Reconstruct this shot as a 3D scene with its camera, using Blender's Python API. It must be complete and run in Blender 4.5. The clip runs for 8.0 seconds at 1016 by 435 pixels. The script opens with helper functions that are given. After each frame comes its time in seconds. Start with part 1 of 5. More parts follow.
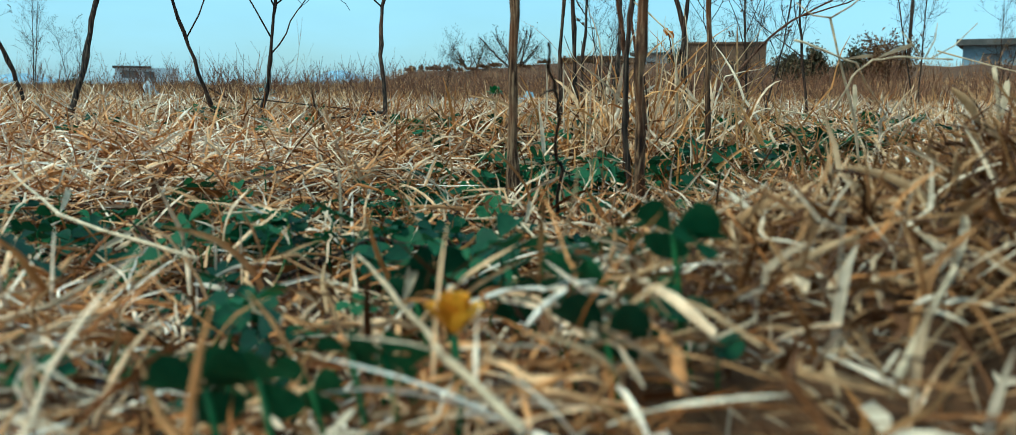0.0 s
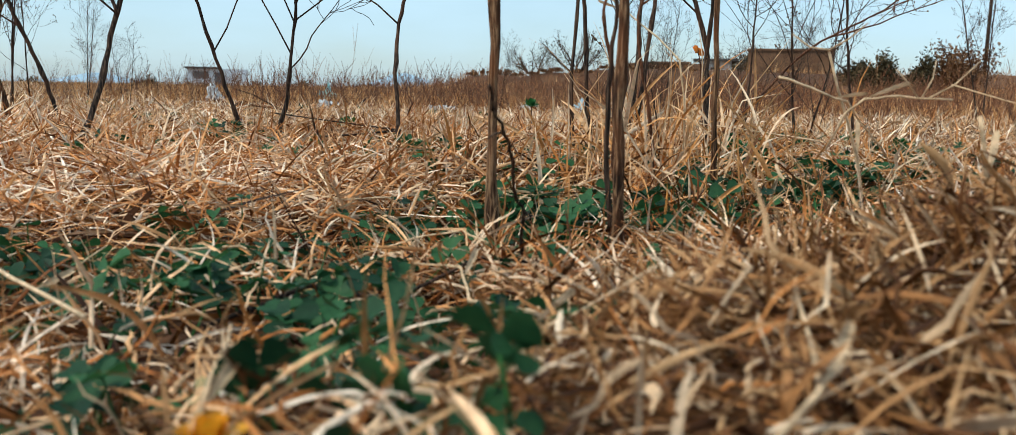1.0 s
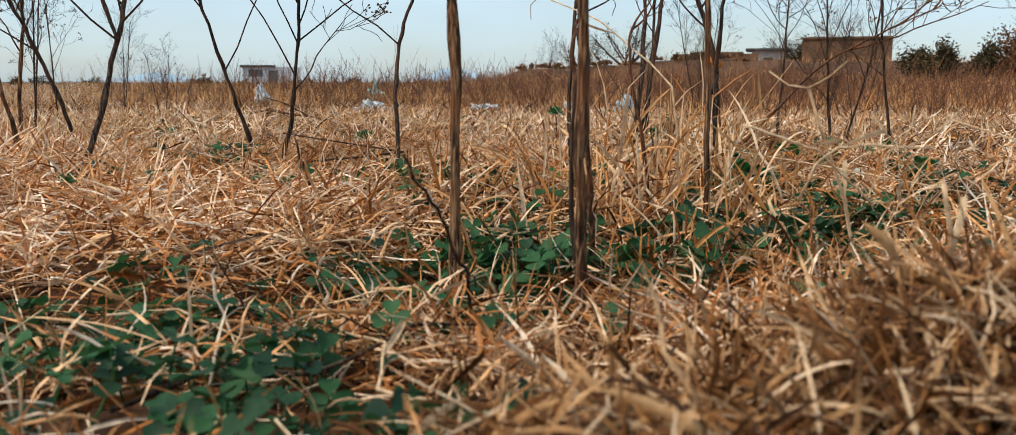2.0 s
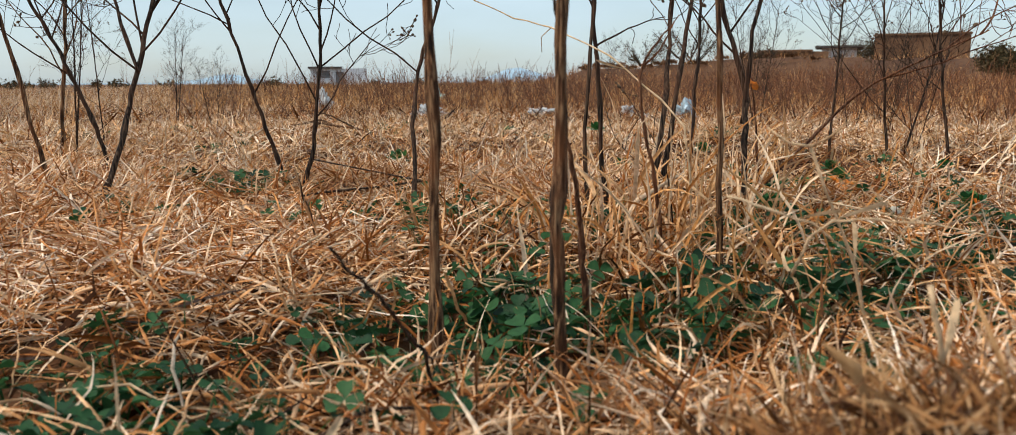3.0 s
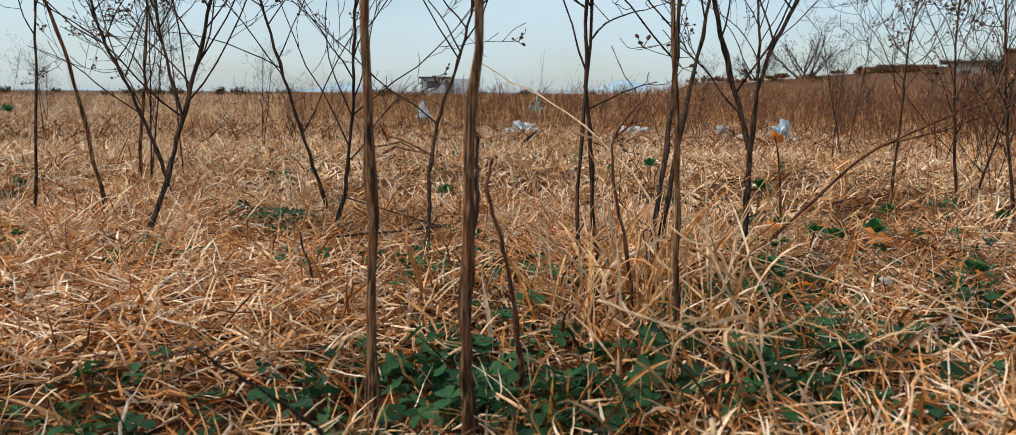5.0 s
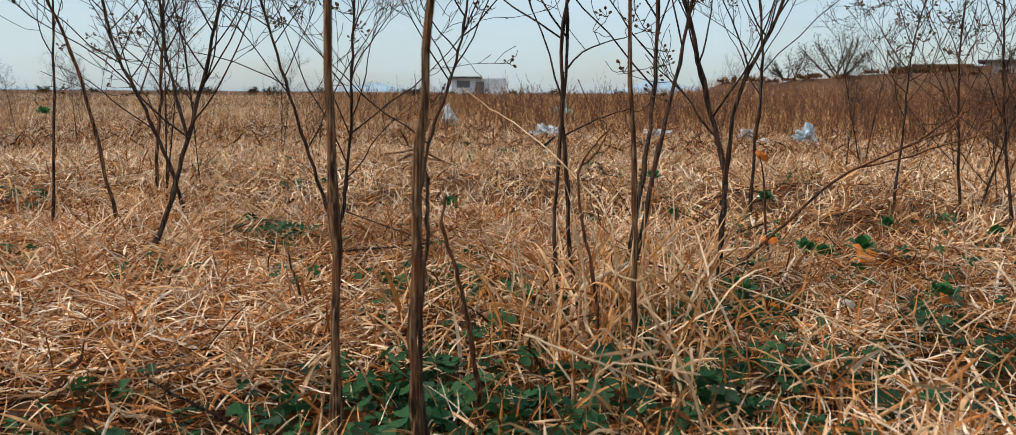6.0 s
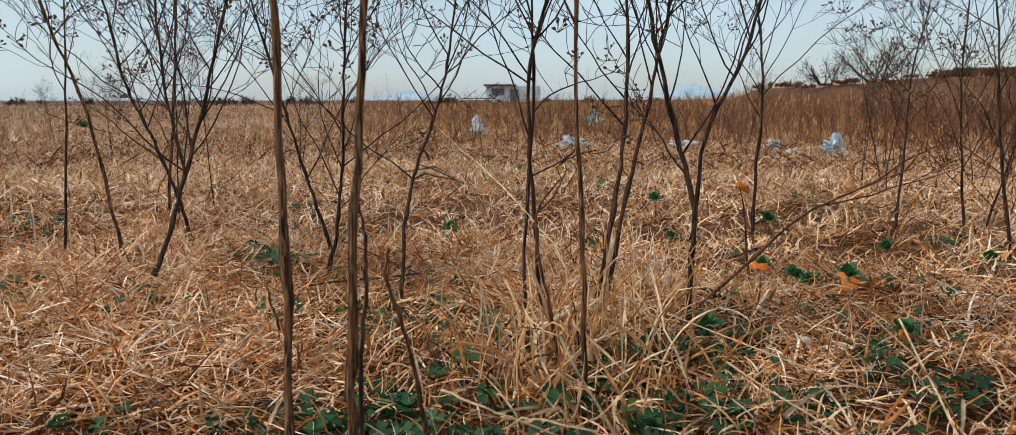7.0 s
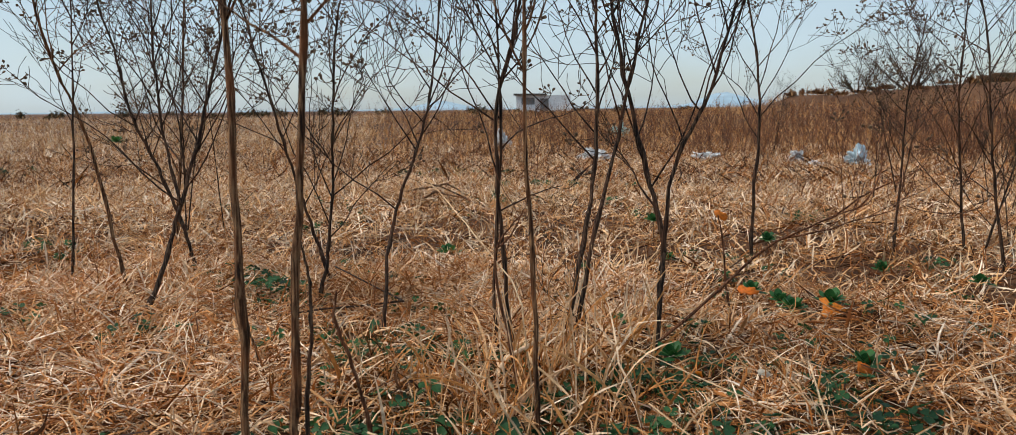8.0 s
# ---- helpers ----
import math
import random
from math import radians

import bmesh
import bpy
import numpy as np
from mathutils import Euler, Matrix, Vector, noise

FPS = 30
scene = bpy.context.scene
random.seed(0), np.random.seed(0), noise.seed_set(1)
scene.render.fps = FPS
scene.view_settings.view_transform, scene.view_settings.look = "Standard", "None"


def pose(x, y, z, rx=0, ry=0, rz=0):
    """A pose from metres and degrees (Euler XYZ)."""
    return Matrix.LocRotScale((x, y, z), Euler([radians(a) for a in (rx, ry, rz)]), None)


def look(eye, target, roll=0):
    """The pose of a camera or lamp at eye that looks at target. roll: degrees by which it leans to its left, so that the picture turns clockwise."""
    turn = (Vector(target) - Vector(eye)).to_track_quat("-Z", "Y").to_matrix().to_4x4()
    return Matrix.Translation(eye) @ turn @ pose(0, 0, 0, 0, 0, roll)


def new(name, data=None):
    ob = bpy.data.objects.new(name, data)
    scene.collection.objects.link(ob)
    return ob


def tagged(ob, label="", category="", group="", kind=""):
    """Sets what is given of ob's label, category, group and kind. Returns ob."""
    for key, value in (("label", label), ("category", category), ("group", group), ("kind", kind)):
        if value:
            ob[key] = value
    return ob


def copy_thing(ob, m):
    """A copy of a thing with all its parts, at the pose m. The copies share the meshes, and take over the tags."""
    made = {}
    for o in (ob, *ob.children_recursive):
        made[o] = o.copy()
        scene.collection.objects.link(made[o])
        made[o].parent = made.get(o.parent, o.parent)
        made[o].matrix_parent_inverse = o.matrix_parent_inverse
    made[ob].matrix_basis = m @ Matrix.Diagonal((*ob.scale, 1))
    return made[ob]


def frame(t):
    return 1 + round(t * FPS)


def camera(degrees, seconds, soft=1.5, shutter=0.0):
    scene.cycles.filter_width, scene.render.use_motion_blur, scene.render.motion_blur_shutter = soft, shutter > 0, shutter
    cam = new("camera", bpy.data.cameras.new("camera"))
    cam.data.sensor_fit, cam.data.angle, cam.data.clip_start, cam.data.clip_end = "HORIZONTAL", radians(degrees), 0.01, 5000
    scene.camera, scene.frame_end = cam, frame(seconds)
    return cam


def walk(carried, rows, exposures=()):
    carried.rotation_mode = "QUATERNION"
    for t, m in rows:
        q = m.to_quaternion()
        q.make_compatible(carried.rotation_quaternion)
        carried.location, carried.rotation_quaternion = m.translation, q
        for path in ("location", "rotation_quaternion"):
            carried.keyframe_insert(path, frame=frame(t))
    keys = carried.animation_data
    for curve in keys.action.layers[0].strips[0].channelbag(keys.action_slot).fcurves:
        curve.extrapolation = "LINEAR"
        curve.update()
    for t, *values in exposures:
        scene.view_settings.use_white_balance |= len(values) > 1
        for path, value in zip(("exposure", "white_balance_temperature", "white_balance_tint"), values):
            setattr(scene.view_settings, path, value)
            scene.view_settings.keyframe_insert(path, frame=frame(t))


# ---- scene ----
cam = camera(60.4, 8.0, soft=0.6)
PATH = [
    (0, (0.034, 0.014, 0.078), (-0.027, 1.991, -0.22), 0.3),
    (0.5, (0.048, 0.019, 0.084), (-0.082, 1.994, -0.202), 1.0),
    (1, (0.066, 0.031, 0.089), (-0.13, 2.001, -0.201), 1.0),
    (1.5, (0.081, 0.042, 0.098), (-0.163, 2.005, -0.202), 0.6),
    (1.7, (0.088, 0.047, 0.102), (-0.184, 2.005, -0.201), 0.3),
    (2.8, (0.116, 0.075, 0.123), (-0.301, 2.007, -0.184), -0.1),
    (3, (0.122, 0.081, 0.127), (-0.331, 2.005, -0.179), -0.3),
    (3.5, (0.137, 0.076, 0.138), (-0.406, 1.977, -0.161), -0.3),
    (4, (0.152, 0.081, 0.144), (-0.448, 1.966, -0.151), -0.3),
    (4.5, (0.169, 0.084, 0.151), (-0.477, 1.955, -0.14), 0.1),
    (4.7, (0.176, 0.086, 0.153), (-0.482, 1.953, -0.133), 0.3),
    (5.8, (0.221, 0.075, 0.169), (-0.519, 1.913, -0.108), 0.4),
    (6, (0.225, 0.076, 0.173), (-0.52, 1.91, -0.11), 0.4),
    (6.5, (0.246, 0.072, 0.185), (-0.538, 1.891, -0.09), 0.1),
    (7, (0.269, 0.077, 0.195), (-0.551, 1.881, -0.072), -0.1),
    (7.5, (0.291, 0.076, 0.203), (-0.568, 1.864, -0.053), -0.4),
    (8, (0.312, 0.08, 0.213), (-0.573, 1.856, -0.033), -0.6),
]
walk(cam, [(t, look(eye, aim, lean)) for t, eye, aim, lean in PATH],
     [(0, 0.34, 4850, -22), (0.5, 0.46, 5400, -7), (1.0, 0.44, 6020, 3), (1.5, 0.42, 6330, 8), (3.0, 0.37, 6600, 10), (5.0, 0.30, 6600, 10), (8.0, 0.22, 6580, 11)])

# the lens of a phone held low: near blades go soft
cam.data.dof.use_dof = True
cam.data.dof.focus_distance = 0.72
cam.data.dof.aperture_fstop = 27.0

# ---- sky and light ----
SUN_EL, SUN_AZ = radians(52), radians(-120)
world = bpy.data.worlds.new("sky")
scene.world = world
world.use_nodes = True
wt = world.node_tree
wt.nodes.clear()


def wnode(kind, **values):
    n = wt.nodes.new(kind)
    for k, v in values.items():
        n.inputs[k].default_value = v
    return n


sky = wt.nodes.new("ShaderNodeTexSky")
sky.sky_type, sky.sun_disc = "NISHITA", False
sky.sun_elevation, sky.sun_rotation = SUN_EL, SUN_AZ
sky.air_density, sky.dust_density, sky.ozone_density = 1.0, 1.0, 2.0
sky_level = wt.nodes.new("ShaderNodeVectorMath")
sky_level.operation = "SCALE"
sky_level.inputs["Scale"].default_value = 0.105
coord = wt.nodes.new("ShaderNodeTexCoord")
stretch = wt.nodes.new("ShaderNodeMapping")
stretch.inputs["Scale"].default_value = (1.2, 1.2, 4.5)
clouds = wnode("ShaderNodeTexNoise", Scale=1.7, Detail=6.0, Roughness=0.55)
cover = wt.nodes.new("ShaderNodeValToRGB")
cover.color_ramp.elements[0].position, cover.color_ramp.elements[0].color = 0.34, (0.30, 0.30, 0.30, 1)
cover.color_ramp.elements[1].position, cover.color_ramp.elements[1].color = 0.66, (0.86, 0.86, 0.86, 1)
blend = wt.nodes.new("ShaderNodeMix")
blend.data_type = "RGBA"
blend.inputs["B"].default_value = (0.505, 0.645, 0.735, 1)
back = wnode("ShaderNodeBackground", Strength=1.0)
wout = wt.nodes.new("ShaderNodeOutputWorld")
wt.links.new(sky.outputs[0], sky_level.inputs[0])
wt.links.new(coord.outputs["Generated"], stretch.inputs[0])
wt.links.new(stretch.outputs[0], clouds.inputs["Vector"])
wt.links.new(clouds.outputs["Fac"], cover.inputs[0])
wt.links.new(cover.outputs[0], blend.inputs["Factor"])
wt.links.new(sky_level.outputs[0], blend.inputs["A"])
# an overcast sky is brighter overhead than at the horizon
split = wt.nodes.new("ShaderNodeSeparateXYZ")
high = wt.nodes.new("ShaderNodeMath")
high.operation, high.use_clamp = "MULTIPLY", True
square = wt.nodes.new("ShaderNodeMath")
square.operation, square.inputs[1].default_value = "MULTIPLY_ADD", 1.0
square.inputs[2].default_value = 1.0
lift = wt.nodes.new("ShaderNodeVectorMath")
lift.operation = "SCALE"
wt.links.new(coord.outputs["Generated"], split.inputs[0])
wt.links.new(split.outputs["Z"], high.inputs[0])
wt.links.new(split.outputs["Z"], high.inputs[1])
wt.links.new(high.outputs[0], square.inputs[0])
wt.links.new(blend.outputs["Result"], lift.inputs[0])
wt.links.new(square.outputs[0], lift.inputs["Scale"])
wt.links.new(lift.outputs[0], back.inputs["Color"])
wt.links.new(back.outputs[0], wout.inputs[0])

sun = new("sun", bpy.data.lights.new("sun", "SUN"))
sun.data.energy, sun.data.angle, sun.data.color = 2.9, radians(14), (1.0, 0.91, 0.78)
sun.matrix_world = look((0, 0, 20), (-20 * math.cos(SUN_EL) * math.sin(SUN_AZ), -20 * math.cos(SUN_EL) * math.cos(SUN_AZ), 20 - 20 * math.sin(SUN_EL)))

# ---- materials ----


class Mat:
    """A procedural material: random tone per piece, grain at two scales, relief."""

    def __init__(self, name, rough=0.65, spec=0.3):
        self.m = bpy.data.materials.new(name)
        self.m.use_nodes = True
        self.t = self.m.node_tree
        self.p = self.t.nodes["Principled BSDF"]
        self.p.inputs["Roughness"].default_value = rough
        self.p.inputs["Specular IOR Level"].default_value = spec

    def n(self, kind, **values):
        x = self.t.nodes.new(kind)
        for k, v in values.items():
            x.inputs[k].default_value = v
        return x

    def link(self, a, b):
        self.t.links.new(a, b)

    def ramp(self, source, stops, constant=False):
        r = self.n("ShaderNodeValToRGB")
        r.color_ramp.interpolation = "CONSTANT" if constant else "LINEAR"
        while len(r.color_ramp.elements) < len(stops):
            r.color_ramp.elements.new(0.5)
        for e, (pos, c) in zip(r.color_ramp.elements, stops):
            e.position, e.color = pos, (*c, 1)
        self.link(source, r.inputs[0])
        return r.outputs[0]

    def noise(self, scale, detail=3.0, stretch=(1, 1, 1), space="Object"):
        c, s = self.n("ShaderNodeTexCoord"), self.n("ShaderNodeMapping", Scale=stretch)
        x = self.n("ShaderNodeTexNoise", Scale=scale, Detail=detail)
        self.link(c.outputs[space], s.inputs[0])
        self.link(s.outputs[0], x.inputs["Vector"])
        return x.outputs["Fac"]

    def mix(self, fac, a, b, how="MIX"):
        x = self.n("ShaderNodeMix")
        x.data_type, x.blend_type = "RGBA", how
        for key, v in (("Factor", fac), ("A", a), ("B", b)):
            if isinstance(v, (int, float)):
                x.inputs[key].default_value = v
            elif isinstance(v, tuple):
                x.inputs[key].default_value = (*v, 1)
            else:
                self.link(v, x.inputs[key])
        return x.outputs["Result"]

    def island(self):
        return self.n("ShaderNodeNewGeometry").outputs["Random Per Island"]

    def each(self):
        return self.n("ShaderNodeObjectInfo").outputs["Random"]

    def colour(self, c):
        self.link(c, self.p.inputs["Base Color"])
        self.c = c
        return self

    def bump(self, height, strength=0.3, distance=0.001):
        b = self.n("ShaderNodeBump", Strength=strength, Distance=distance)
        self.link(height, b.inputs["Height"])
        self.link(b.outputs[0], self.p.inputs["Normal"])
        return self

    def thin(self, share):
        """Lets part of the light through, as leaves and dry blades do."""
        tr, mx = self.n("ShaderNodeBsdfTranslucent"), self.n("ShaderNodeMixShader", Fac=share)
        self.link(self.c, tr.inputs["Color"])
        out = self.t.nodes["Material Output"]
        self.link(self.p.outputs[0], mx.inputs[1])
        self.link(tr.outputs[0], mx.inputs[2])
        self.link(mx.outputs[0], out.inputs[0])
        return self


def grass_mat(name, stops, share=0.25, single=False):
    m = Mat(name, 0.62, 0.14)
    base = m.ramp(m.each() if single else m.island(), stops)
    fibre = m.ramp(m.noise(260, 3), [(0.3, (0.55, 0.53, 0.5)), (0.7, (1.15, 1.13, 1.1))])
    field = m.ramp(m.noise(6.5, 5), [(0.34, (0.66, 0.54, 0.42)), (0.5, (1.0, 0.96, 0.92)), (0.66, (1.14, 1.14, 1.16))])
    c = m.mix(1.0, m.mix(1.0, base, fibre, "MULTIPLY"), field, "MULTIPLY")
    return m.colour(c).thin(share).m


STRAW = grass_mat("dry_blades", [
    (0.0, (0.14, 0.045, 0.011)), (0.14, (0.37, 0.128, 0.029)), (0.33, (0.57, 0.250, 0.082)), (0.52, (0.69, 0.390, 0.185)),
    (0.72, (0.82, 0.570, 0.360)), (1.0, (0.90, 0.760, 0.610))], 0.07)
# old litter is browner; its tones are darkened further as shade in the gaps
UNDER = grass_mat("old_shaded_blades", [
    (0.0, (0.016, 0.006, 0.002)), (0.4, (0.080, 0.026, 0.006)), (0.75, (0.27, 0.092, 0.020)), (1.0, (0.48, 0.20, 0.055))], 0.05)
GOLDEN = grass_mat("golden_blades", [
    (0.0, (0.040, 0.015, 0.005)), (0.30, (0.13, 0.049, 0.014)), (0.58, (0.29, 0.130, 0.042)), (0.82, (0.47, 0.280, 0.135)), (1.0, (0.68, 0.52, 0.36))], 0.1)
TUFT = grass_mat("tuft_blades", [
    (0.0, (0.44, 0.165, 0.038)), (0.25, (0.65, 0.320, 0.110)), (0.55, (0.79, 0.510, 0.280)), (1.0, (0.86, 0.700, 0.530))], 0.2, True)
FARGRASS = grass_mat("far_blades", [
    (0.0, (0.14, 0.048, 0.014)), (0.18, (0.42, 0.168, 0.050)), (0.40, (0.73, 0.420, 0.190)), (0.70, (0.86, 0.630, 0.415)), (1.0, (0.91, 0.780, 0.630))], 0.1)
RUSTGRASS = grass_mat("rust_blades", [
    (0.0, (0.11, 0.038, 0.011)), (0.22, (0.34, 0.128, 0.036)), (0.55, (0.62, 0.305, 0.105)), (1.0, (0.84, 0.570, 0.310))], 0.15)
RUSTBLADE = grass_mat("rust_orange_blades", [(0.0, (0.30, 0.080, 0.014)), (0.5, (0.56, 0.180, 0.030)), (1.0, (0.70, 0.330, 0.090))], 0.2, True)
STALK = grass_mat("stalk_straw", [(0.0, (0.60, 0.40, 0.22)), (0.5, (0.74, 0.55, 0.35)), (1.0, (0.84, 0.70, 0.53))], 0.2)


def soil_mat():
    m = Mat("litter_soil", 0.9, 0.2)
    a = m.ramp(m.noise(90, 6), [(0.3, (0.014, 0.007, 0.004)), (0.55, (0.055, 0.027, 0.012)), (0.75, (0.16, 0.08, 0.036))])
    b = m.ramp(m.noise(9, 5), [(0.3, (0.075, 0.030, 0.011)), (0.7, (0.21, 0.095, 0.036))])
    c = m.ramp(m.noise(0.22, 5), [(0.35, (0.75, 0.68, 0.6)), (0.65, (1.1, 1.05, 1.0))])
    return m.colour(m.mix(1.0, m.mix(0.5, a, b), c, "MULTIPLY")).bump(m.noise(120, 6), 0.9, 0.006).m


SOIL = soil_mat()


def bark_mat(name, dark, mid, light, red=(0.30, 0.11, 0.045)):
    m = Mat(name, 0.78, 0.12)
    grain = m.noise(1000, 4, (1, 1, 0.055))
    flake = m.noise(420, 5, (1, 1, 0.16))
    c = m.ramp(grain, [(0.40, dark), (0.52, mid), (0.64, light)])
    worn = m.ramp(flake, [(0.55, (0, 0, 0)), (0.68, (0.7, 0.7, 0.7))])
    warm = m.ramp(m.noise(38, 4), [(0.45, (0, 0, 0)), (0.70, (0.5, 0.5, 0.5))])
    return m.colour(m.mix(worn, m.mix(warm, c, red), light)).bump(grain, 1.0, 0.0012).m


BARK = bark_mat("brown_bark", (0.018, 0.009, 0.005), (0.085, 0.041, 0.020), (0.27, 0.155, 0.080), (0.24, 0.085, 0.030))
DARKBARK = bark_mat("dark_bark", (0.010, 0.007, 0.006), (0.030, 0.019, 0.013), (0.105, 0.066, 0.042), (0.12, 0.050, 0.025))
REDBARK = bark_mat("red_bark", (0.035, 0.014, 0.008), (0.095, 0.038, 0.019), (0.20, 0.10, 0.055))

FARSTEM = bark_mat("far_stems", (0.060, 0.027, 0.013), (0.21, 0.100, 0.046), (0.40, 0.23, 0.12), (0.33, 0.14, 0.060))


def leaf_mat(name, low, high, rough=0.5, share=0.3):
    m = Mat(name, rough, 0.18)
    base = m.ramp(m.each(), [(0.0, low), (1.0, high)])
    spots = m.ramp(m.noise(420, 4), [(0.35, (0.7, 0.75, 0.75)), (0.65, (1.15, 1.12, 1.1))])
    return m.colour(m.mix(1.0, base, spots, "MULTIPLY")).thin(share).bump(m.noise(700, 3), 0.25, 0.0006).m


CLOVER = leaf_mat("clover_green", (0.007, 0.028, 0.012), (0.034, 0.105, 0.032), 0.6)
SEEDLING = leaf_mat("seedling_green", (0.016, 0.070, 0.022), (0.045, 0.145, 0.035))
ORANGE = leaf_mat("orange_petal", (0.62, 0.16, 0.02), (0.75, 0.26, 0.03), 0.5, 0.35)
YELLOW = leaf_mat("yellow_orange_petal", (0.70, 0.27, 0.01), (0.72, 0.34, 0.02), 0.5, 0.35)
PALELEAF = leaf_mat("pale_dead_leaf", (0.52, 0.42, 0.30), (0.66, 0.58, 0.48), 0.7, 0.3)


def plain_mat(name, low, high, scale=8.0, rough=0.7, spec=0.3, bump=0.3, dist=0.01):
    m = Mat(name, rough, spec)
    fine = m.ramp(m.noise(scale * 6, 5), [(0.3, (0.82, 0.82, 0.82)), (0.7, (1.1, 1.1, 1.1))])
    return m.colour(m.mix(1.0, m.ramp(m.noise(scale, 5), [(0.3, low), (0.7, high)]), fine, "MULTIPLY")).bump(m.noise(scale * 4, 5), bump, dist).m


SEEDHEAD = plain_mat("dry_seed_head", (0.030, 0.020, 0.014), (0.19, 0.125, 0.075), 500, 0.9, 0.1, 0.6, 0.0008)
PLASTIC = plain_mat("white_plastic", (0.32, 0.33, 0.33), (0.66, 0.65, 0.63), 30, 0.35, 0.5, 0.5, 0.006)
BLUEPLASTIC = plain_mat("pale_blue_plastic", (0.25, 0.38, 0.45), (0.52, 0.62, 0.66), 14, 0.3, 0.5, 0.5, 0.006)
TEAL = plain_mat("teal_plastic", (0.25, 0.48, 0.44), (0.36, 0.58, 0.53), 10, 0.4, 0.5, 0.2, 0.004)
PLASTER = plain_mat("whitewashed_wall", (0.62, 0.63, 0.63), (0.78, 0.78, 0.77), 0.8, 0.9, 0.2, 0.3, 0.02)
ROOFDARK = plain_mat("dark_roofing", (0.05, 0.045, 0.04), (0.12, 0.10, 0.085), 1.5, 0.85, 0.2, 0.3, 0.02)
MUDBRICK = plain_mat("mud_brick", (0.12, 0.062, 0.034), (0.19, 0.105, 0.060), 1.2, 0.95, 0.1, 0.5, 0.04)
GREYWALL = plain_mat("grey_blue_wall", (0.17, 0.22, 0.25), (0.26, 0.31, 0.34), 0.9, 0.9, 0.2, 0.3, 0.02)
VOID = plain_mat("weathered_shutter", (0.13, 0.13, 0.13), (0.22, 0.21, 0.20), 3)
# pale blue-grey stands for the haze in front of the hills
FARHILL = plain_mat("haze_blue_hills", (0.25, 0.34, 0.40), (0.30, 0.385, 0.44), 0.004, 1.0, 0.0, 0.0)
BUSHLEAF = grass_mat("bush_leaves", [(0.0, (0.030, 0.028, 0.015)), (0.6, (0.085, 0.070, 0.034)), (1.0, (0.17, 0.12, 0.06))], 0.2)
RUSTBUSH = grass_mat("rust_leaves", [(0.0, (0.08, 0.035, 0.016)), (0.6, (0.20, 0.095, 0.042)), (1.0, (0.30, 0.17, 0.08))], 0.2)

# ---- small tools ----


def mesh_of(name, verts, faces, materials, smooth=False):
    me = bpy.data.meshes.new(name)
    me.from_pydata([tuple(v) for v in verts], [], [tuple(f) for f in faces])
    for m in materials:
        me.materials.append(m)
    if smooth:
        me.polygons.foreach_set("use_smooth", [True] * len(me.polygons))
    me.update()
    return me


def fast_mesh(name, verts, quads, material):
    """A mesh from arrays: verts n x 3, quads m x 4."""
    me = bpy.data.meshes.new(name)
    nv, nf = len(verts), len(quads)
    me.vertices.add(nv)
    me.vertices.foreach_set("co", np.ascontiguousarray(verts, np.float32).ravel())
    me.loops.add(nf * 4)
    me.loops.foreach_set("vertex_index", np.ascontiguousarray(quads, np.int32).ravel())
    me.polygons.add(nf)
    me.polygons.foreach_set("loop_start", np.arange(nf, dtype=np.int32) * 4)
    me.polygons.foreach_set("use_smooth", np.ones(nf, bool))
    me.materials.append(material)
    me.update(calc_edges=True)
    me.validate()
    return me


def part_mesh(name, me, parent, label=""):
    ob = new(name, me)
    ob.parent = parent
    return tagged(ob, label) if label else ob


def thing(name, label, category, at=(0, 0, 0), group="", kind=""):
    ob = new(name)
    ob.location = at
    ob.empty_display_size = 0.02
    return tagged(ob, label, category, group, kind)


def tube(points, radii, sides=6, v0=0, ridges=None):
    """Verts and faces of a tapered tube along points; ridges: a share of the radius more or less at each side."""
    P = [Vector(p) for p in points]
    verts, faces = [], []
    side = None
    for i, p in enumerate(P):
        d = (P[min(i + 1, len(P) - 1)] - P[max(i - 1, 0)]).normalized()
        if side is None:
            side = d.orthogonal().normalized()
        side = (side - d * side.dot(d)).normalized()
        up = d.cross(side)
        for k in range(sides):
            a = 2 * math.pi * k / sides
            verts.append(p + (side * math.cos(a) + up * math.sin(a)) * radii[i] * (1 + ridges[(k + i // 7) % sides] if ridges else 1))
    n = len(P)
    for i in range(n - 1):
        for k in range(sides):
            k2 = (k + 1) % sides
            faces.append((v0 + i * sides + k, v0 + i * sides + k2, v0 + (i + 1) * sides + k2, v0 + (i + 1) * sides + k))
    faces.append(tuple(v0 + (n - 1) * sides + k for k in range(sides)))
    faces.append(tuple(v0 + sides - 1 - k for k in range(sides)))
    return verts, faces


